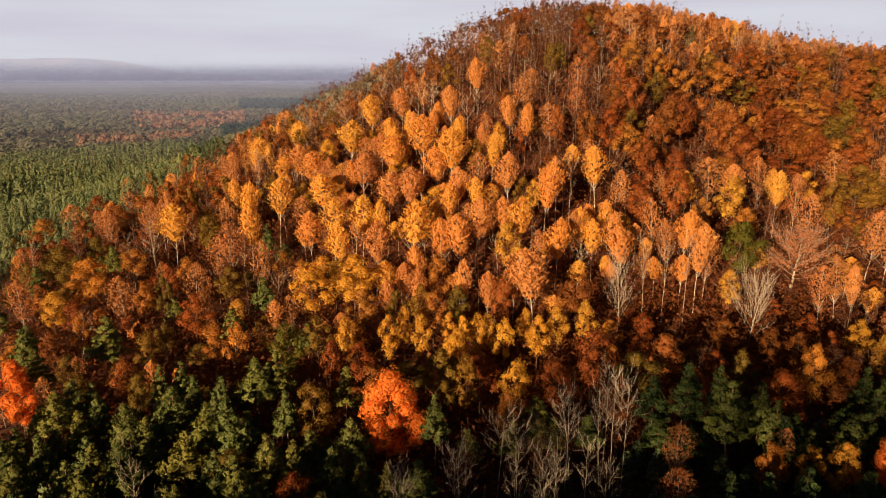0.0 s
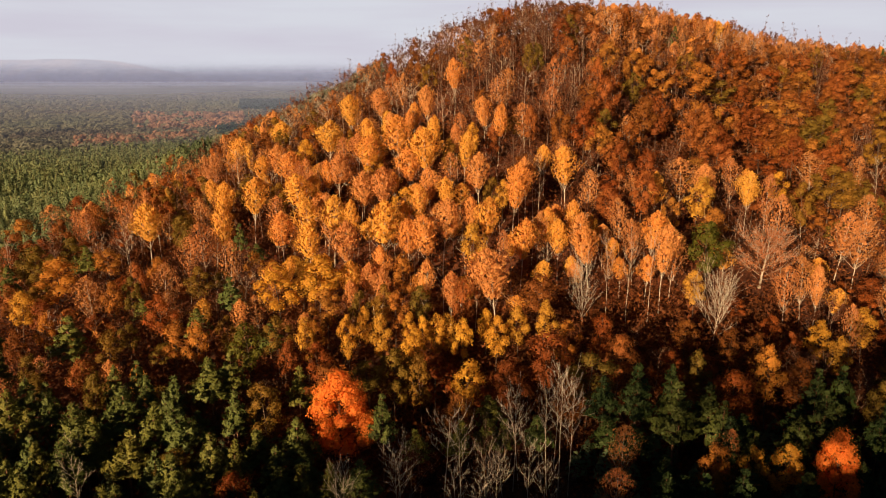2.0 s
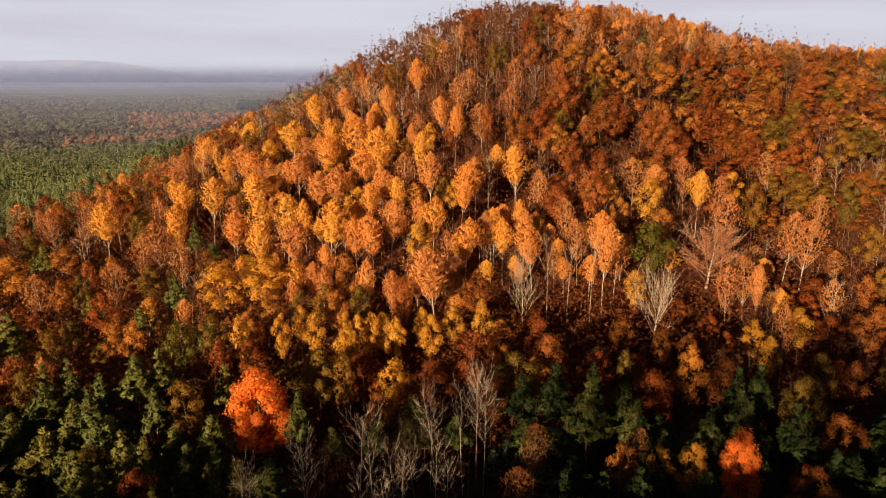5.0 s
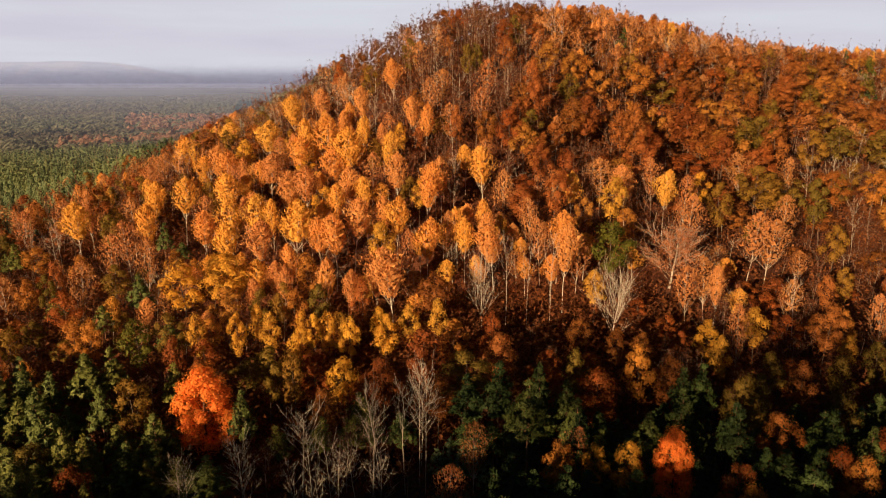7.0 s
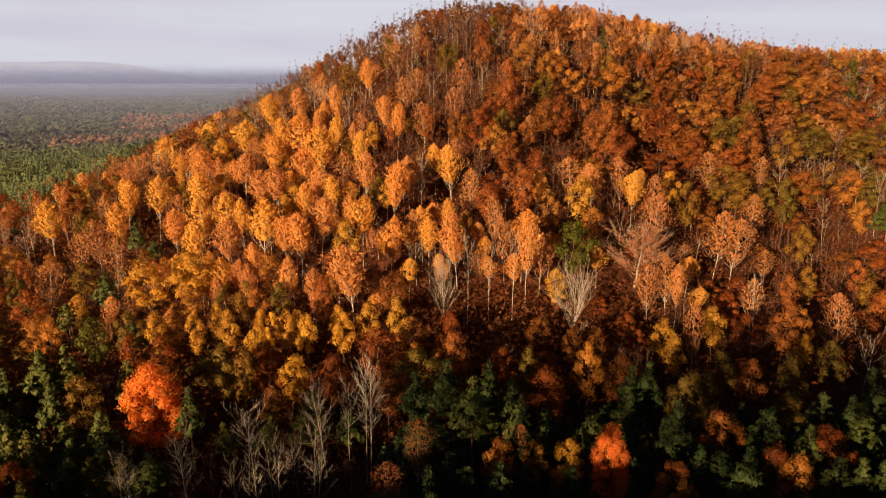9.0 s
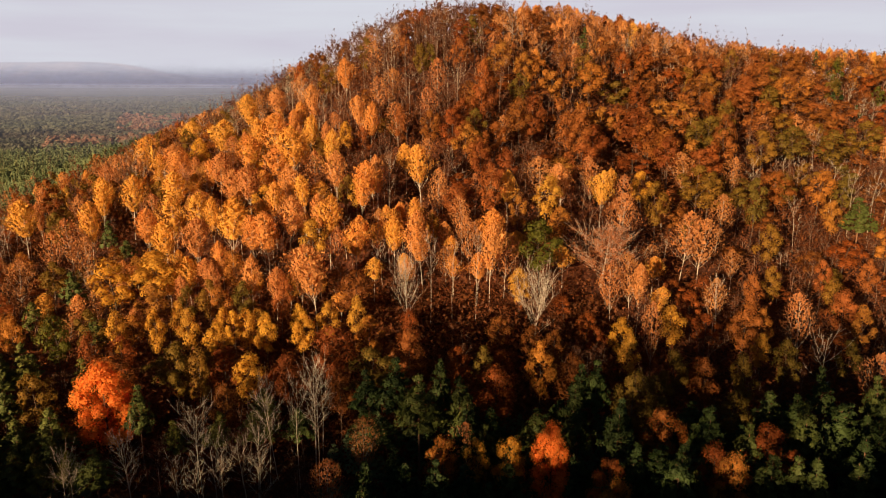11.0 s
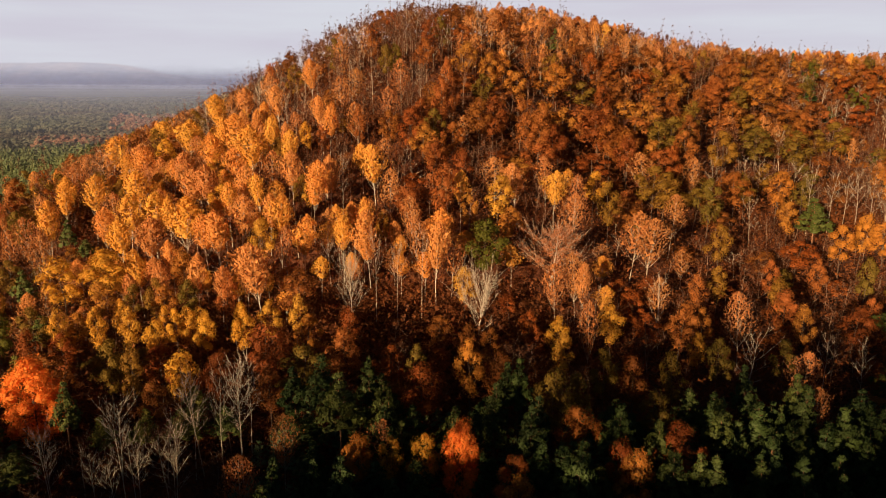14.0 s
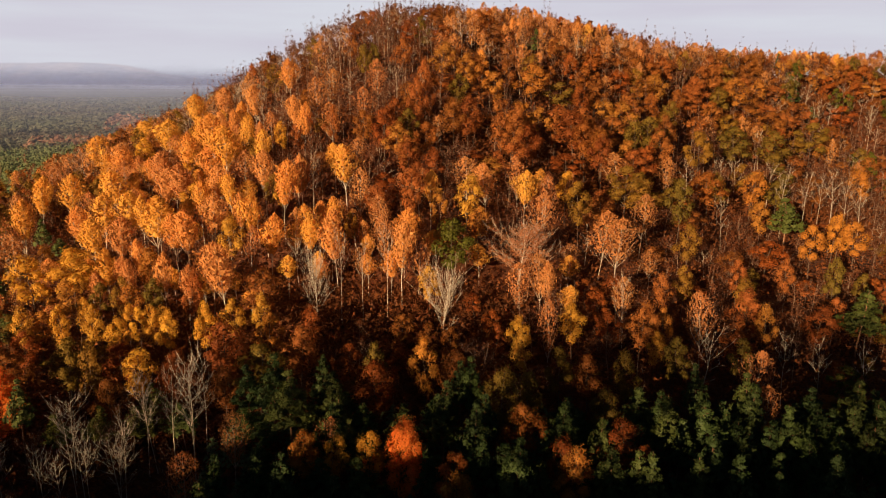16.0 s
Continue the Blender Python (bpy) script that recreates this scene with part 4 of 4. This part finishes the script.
def part_meshes(kind, s, lod):
    if (kind, s, lod) not in PARTS:
        wood, crown = shapes(kind, lod)[s]
        PARTS[kind, s, lod] = (mesh_of("trunk", *wood, [MAT[BARK[kind]]], smooth=True), mesh_of("crown", *crown, [MAT[kind]]) if crown else None)
    return PARTS[kind, s, lod]


def set_tree(kind, x, y, h, w):
    name = NAME[kind]
    trunk, crown = part_meshes(kind, rnd.randrange(7), 0 if y < 106 else 1)
    root = tagged(new(name), LABEL[kind], "tree", GROUP[name])
    k = w / USUAL[kind]
    root.matrix_basis = pose(x, y, float(uneven(x, y)) - 0.1, 0, 0, rnd.uniform(0, 360)) @ Matrix.Diagonal((k, k, h / 18, 1))
    new("trunk", trunk).parent = root
    if crown:
        new("crown", crown).parent = root


trees[OLD:] = sorted(trees[OLD:], key=lambda t: t[2] + (3000 if t[2] < 66 or (NAME[t[0]] == "plantation_pine_tree" and t[1] > -90) else 0))
count, rest = {}, {}
for kind, x, y, h, w in trees:
    name = NAME[kind]
    count[name] = count.get(name, 0) + 1
    if count[name] <= LIMIT:
        set_tree(kind, x, y, h, w)
    else:
        rest.setdefault(name, []).append((kind, x, y, h, w))

STUFF = {"birch_tree": "birch_wood", "maple_tree": "maple_wood", "oak_tree": "oak_wood", "beech_tree": "beech_wood", "leafless_birch_tree": "leafless_birch_wood",
         "pine_tree": "pine_wood", "plantation_pine_tree": "pine_plantation"}


def fill(name, members, label):
    """One mesh for the trees that nobody could count."""
    kinds = sorted({m[0] for m in members})
    mats = [MAT.get(k, MAT[BARK[k]]) for k in kinds] + [MAT[BARK[k]] for k in kinds]
    V, Q, I, T, at = [], [], [], [], 0
    for kind, x, y, h, w in members:
        wood, crown = shapes(kind, 2)[rnd.randrange(4)]
        a, k, tone = rnd.uniform(0, 6.283), w / USUAL[kind], rnd.random()
        c, s = math.cos(a) * k, math.sin(a) * k
        z = float(uneven(x, y)) - 0.1
        for piece, slot in ((crown, kinds.index(kind)), (wood, len(kinds) + kinds.index(kind))):
            if piece is None:
                continue
            v, q = piece
            if piece is crown and (y < 40 or (name == "pine_plantation" and y > 430)):
                keep = len(q) // (3 if y < 40 else 2)
                v, q = v[:keep * 3], q[:keep]
            V.append(np.column_stack([x + v[:, 0] * c - v[:, 1] * s, y + v[:, 0] * s + v[:, 1] * c, z + v[:, 2] * h / 18]))
            Q.append(q + at)
            I.append(np.full(len(q), slot))
            T.append(np.full(len(v), tone))
            at += len(v)
    me = mesh_of(name, np.concatenate(V), np.concatenate(Q), mats, np.concatenate(I), np.concatenate(T))
    return tagged(new(name, me), label, "wood", kind="stuff")


for name, members in rest.items():
    fill(STUFF[name], members, "distant stand: " + LABEL[members[0][0]])

# ---------------------------------------------------------------- far woods on the plain
def far_stand(name, label, mat, x, y, per, r, tall=15.0, wide=2.6, tone=None):
    """Crowns of a far stand, a dozen sprays each."""
    n = len(x)
    size = 1 + np.maximum(0, y - 700) / 1100
    pts = r.normal(0, 1, (n, per, 3))
    pts /= np.linalg.norm(pts, axis=2)[..., None]
    dirs = pts.reshape(-1, 3) + [-0.25, -0.35, 0.6]
    h = tall * r.uniform(0.85, 1.1, n)
    half = np.stack([wide * size, wide * size, h * 0.24], 1)
    pos = np.column_stack([x, y, land(x, y) + h * 0.72])[:, None] + pts * half[:, None]
    V, Q = sprays(pos.reshape(-1, 3), dirs, np.repeat(2.7 * size, per), np.repeat(2.3 * size, per), r, loose=0.15)
    tone = r.uniform(0, 1, n) if tone is None else tone
    tagged(new(name, mesh_of(name, V, Q, [MAT[mat]], tone=np.repeat(tone, per * 3))), label, "wood", kind="stuff")


def far_woods():
    r = rng_of(5)
    n = 23000
    y = 330 + 3300 * r.uniform(0, 1, n) ** 1.6
    x = -0.66 * y - 20 + r.uniform(0, 1, n) * (0.54 * y + 40)
    west = x < -0.30 * y
    keep = (west & (y > 905 + 1.0 * x)) | (~west & (y > 345))
    x, y = x[keep], y[keep]
    n = len(x)
    patch = 0.5 + 0.5 * np.sin(x / 70 + np.sin(y / 90)) * np.sin(y / 110 + np.cos(x / 60))
    ratio = x / y
    russet = (np.abs(y - (980 + 0.9 * x)) < 60) & (ratio > -0.5) & (ratio < -0.33) & (r.uniform(0, 1, n) < 0.75)
    clearing = (ratio > -0.42) & (ratio < -0.27) & (y > 860) & (y < 1250)
    twiggy = (ratio > -0.31) & (ratio < -0.1) & (((y > 345) & (y < 620)) | ((y > 900) & (y < 1330))) & (r.uniform(0, 1, n) < 0.8)
    dark = (ratio > -0.30) & (ratio < -0.1) & (((y > 620) & (y < 900)) | ((y > 1330) & (y < 1750) & (ratio > -0.275)))
    russet |= clearing & (r.uniform(0, 1, n) < 0.35)
    gone = clearing & ~russet & (r.uniform(0, 1, n) < 0.8)
    odd = r.uniform(0, 1, n) < 0.035
    brown = (twiggy | odd | ((patch > 0.8) & (y > 700))) & ~russet & ~gone
    brown &= ~dark
    dark &= ~(russet | gone)
    green = ~(russet | brown | gone | dark)
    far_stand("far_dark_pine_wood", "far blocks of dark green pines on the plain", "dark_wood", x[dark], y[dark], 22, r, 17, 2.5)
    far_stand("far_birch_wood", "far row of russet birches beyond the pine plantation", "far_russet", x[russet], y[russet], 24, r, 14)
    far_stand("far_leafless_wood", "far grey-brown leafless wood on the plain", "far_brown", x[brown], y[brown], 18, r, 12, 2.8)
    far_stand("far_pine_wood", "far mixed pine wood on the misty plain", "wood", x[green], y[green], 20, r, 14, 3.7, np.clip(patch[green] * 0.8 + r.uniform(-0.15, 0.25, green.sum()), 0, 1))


far_woods()


# the wooded plateau at the end of the plain, and the sheets that stand in for mist and haze
def plateau_height(x, y):
    along = np.clip((-1500 - x) / 520, 0, 1)
    along = along * along * (3 - 2 * along)
    low = np.clip((-780 - x) / 700, 0, 1)
    low = low * low * (3 - 2 * low)
    rise = np.clip((y - 3700 - 90 * np.sin(x / 260) - 60 * np.sin(x / 97 + 1)) / 450, 0, 1)
    rise = rise * rise * (3 - 2 * rise)
    knobs = 2 * np.sin(x / 190 + 1) + 2 * np.sin(x / 71) + 3 * np.sin(x / 330 + y / 160)
    return -16 + rise * (76 * along + 66 * low + knobs * low)


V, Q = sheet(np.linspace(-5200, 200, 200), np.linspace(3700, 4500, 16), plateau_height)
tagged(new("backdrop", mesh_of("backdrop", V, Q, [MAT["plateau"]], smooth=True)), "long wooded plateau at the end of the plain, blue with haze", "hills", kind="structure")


def haze_sheet_material(colour):
    """Translucent sheet in place of mist and haze, denser farther out; a fixed normal leaning sunwards brightens it."""
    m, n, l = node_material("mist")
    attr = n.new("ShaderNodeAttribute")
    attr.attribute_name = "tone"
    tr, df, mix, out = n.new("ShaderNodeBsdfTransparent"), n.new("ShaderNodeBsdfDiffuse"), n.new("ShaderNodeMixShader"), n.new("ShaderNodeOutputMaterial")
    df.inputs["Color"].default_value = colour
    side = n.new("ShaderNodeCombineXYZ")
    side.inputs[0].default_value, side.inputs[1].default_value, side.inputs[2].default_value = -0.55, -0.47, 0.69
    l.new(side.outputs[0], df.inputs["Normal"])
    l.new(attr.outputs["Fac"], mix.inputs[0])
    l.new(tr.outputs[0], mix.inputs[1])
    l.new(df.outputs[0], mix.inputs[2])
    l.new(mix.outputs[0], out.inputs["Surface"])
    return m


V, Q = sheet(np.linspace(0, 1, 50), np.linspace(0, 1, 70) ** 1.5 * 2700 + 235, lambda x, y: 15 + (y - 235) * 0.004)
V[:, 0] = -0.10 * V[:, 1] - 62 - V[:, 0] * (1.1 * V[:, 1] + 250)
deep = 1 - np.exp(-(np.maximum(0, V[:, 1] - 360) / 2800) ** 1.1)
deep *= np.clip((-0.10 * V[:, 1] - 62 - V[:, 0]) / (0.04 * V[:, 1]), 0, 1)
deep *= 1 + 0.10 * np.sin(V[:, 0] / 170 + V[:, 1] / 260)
tagged(new("mist", mesh_of("mist", V, Q, [haze_sheet_material((0.42, 0.54, 1.0, 1))], tone=np.clip(deep, 0, 0.45), smooth=True)), "thin bluish morning mist over the plain", "mist", kind="structure")
# upright sheets added one behind another to imitate haze deepening with distance
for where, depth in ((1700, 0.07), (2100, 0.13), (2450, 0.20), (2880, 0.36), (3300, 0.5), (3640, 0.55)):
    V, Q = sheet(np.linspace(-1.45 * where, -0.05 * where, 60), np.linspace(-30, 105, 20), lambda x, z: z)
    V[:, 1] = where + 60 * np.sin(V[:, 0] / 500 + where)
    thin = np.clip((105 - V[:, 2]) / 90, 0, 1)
    tagged(new("mist", mesh_of("mist", V, Q, [haze_sheet_material((0.112, 0.147, 0.33, 1))], tone=depth * thin * thin * (3 - 2 * thin), smooth=True)), "bluish mist before the far plateau", "mist", kind="structure")

# ---------------------------------------------------------------- low growth under the trees
def undergrowth():
    r = rng_of(9)
    n = 23000
    y = 60 + 400 * np.sqrt(r.uniform(0, 1, n))
    x = r.uniform(0, 1, n) * (90 + 1.28 * y) - 0.64 * y - 10
    keep = ~((x < -90) & (y > 196 - 3.3 * (-126 - x)))
    x, y = x[keep], y[keep]
    hill = 104 + 130 * r.uniform(0, 1, 13000)
    x = np.concatenate([x, r.uniform(0, 84, 3600), r.uniform(-75, 140, 3500), -0.62 * hill + r.uniform(0, 1, 13000) * (70 + 1.22 * hill)])     # scrub before the birches, bracken on the flat, bushes on the lower slope
    y = np.concatenate([y, r.uniform(117, 156, 3600), r.uniform(66, 118, 3500), hill])
    n, per = len(x), 9
    fine = np.where(y < 210, 0.5, 0.8)
    s = r.uniform(0.6, 1.6, n) * np.where(y > 300, 2.4, np.where(y > 265, 1.9, 1.3))
    c = np.column_stack([x, y, uneven(x, y)])
    off = r.normal(0, 0.8, (n, per, 3)) * s[:, None, None]
    off[..., 2] = np.abs(off[..., 2]) * np.where(np.arange(n) >= n - 13000, 2.4, 1.2)[:, None] + 0.2
    V, Q = sprays((c[:, None] + off).reshape(-1, 3), r.normal(0, 0.6, (n * per, 3)) + [0, 0, 0.8], np.repeat(0.9 * s * fine, per), np.repeat(0.7 * s * fine, per), r)
    tagged(new("undergrowth", mesh_of("undergrowth", V, Q, [MAT["bracken"]], tone=np.repeat(r.uniform(0, 1, n), per * 3))), "russet bushes and bracken under the trees", "undergrowth", kind="stuff")


undergrowth()
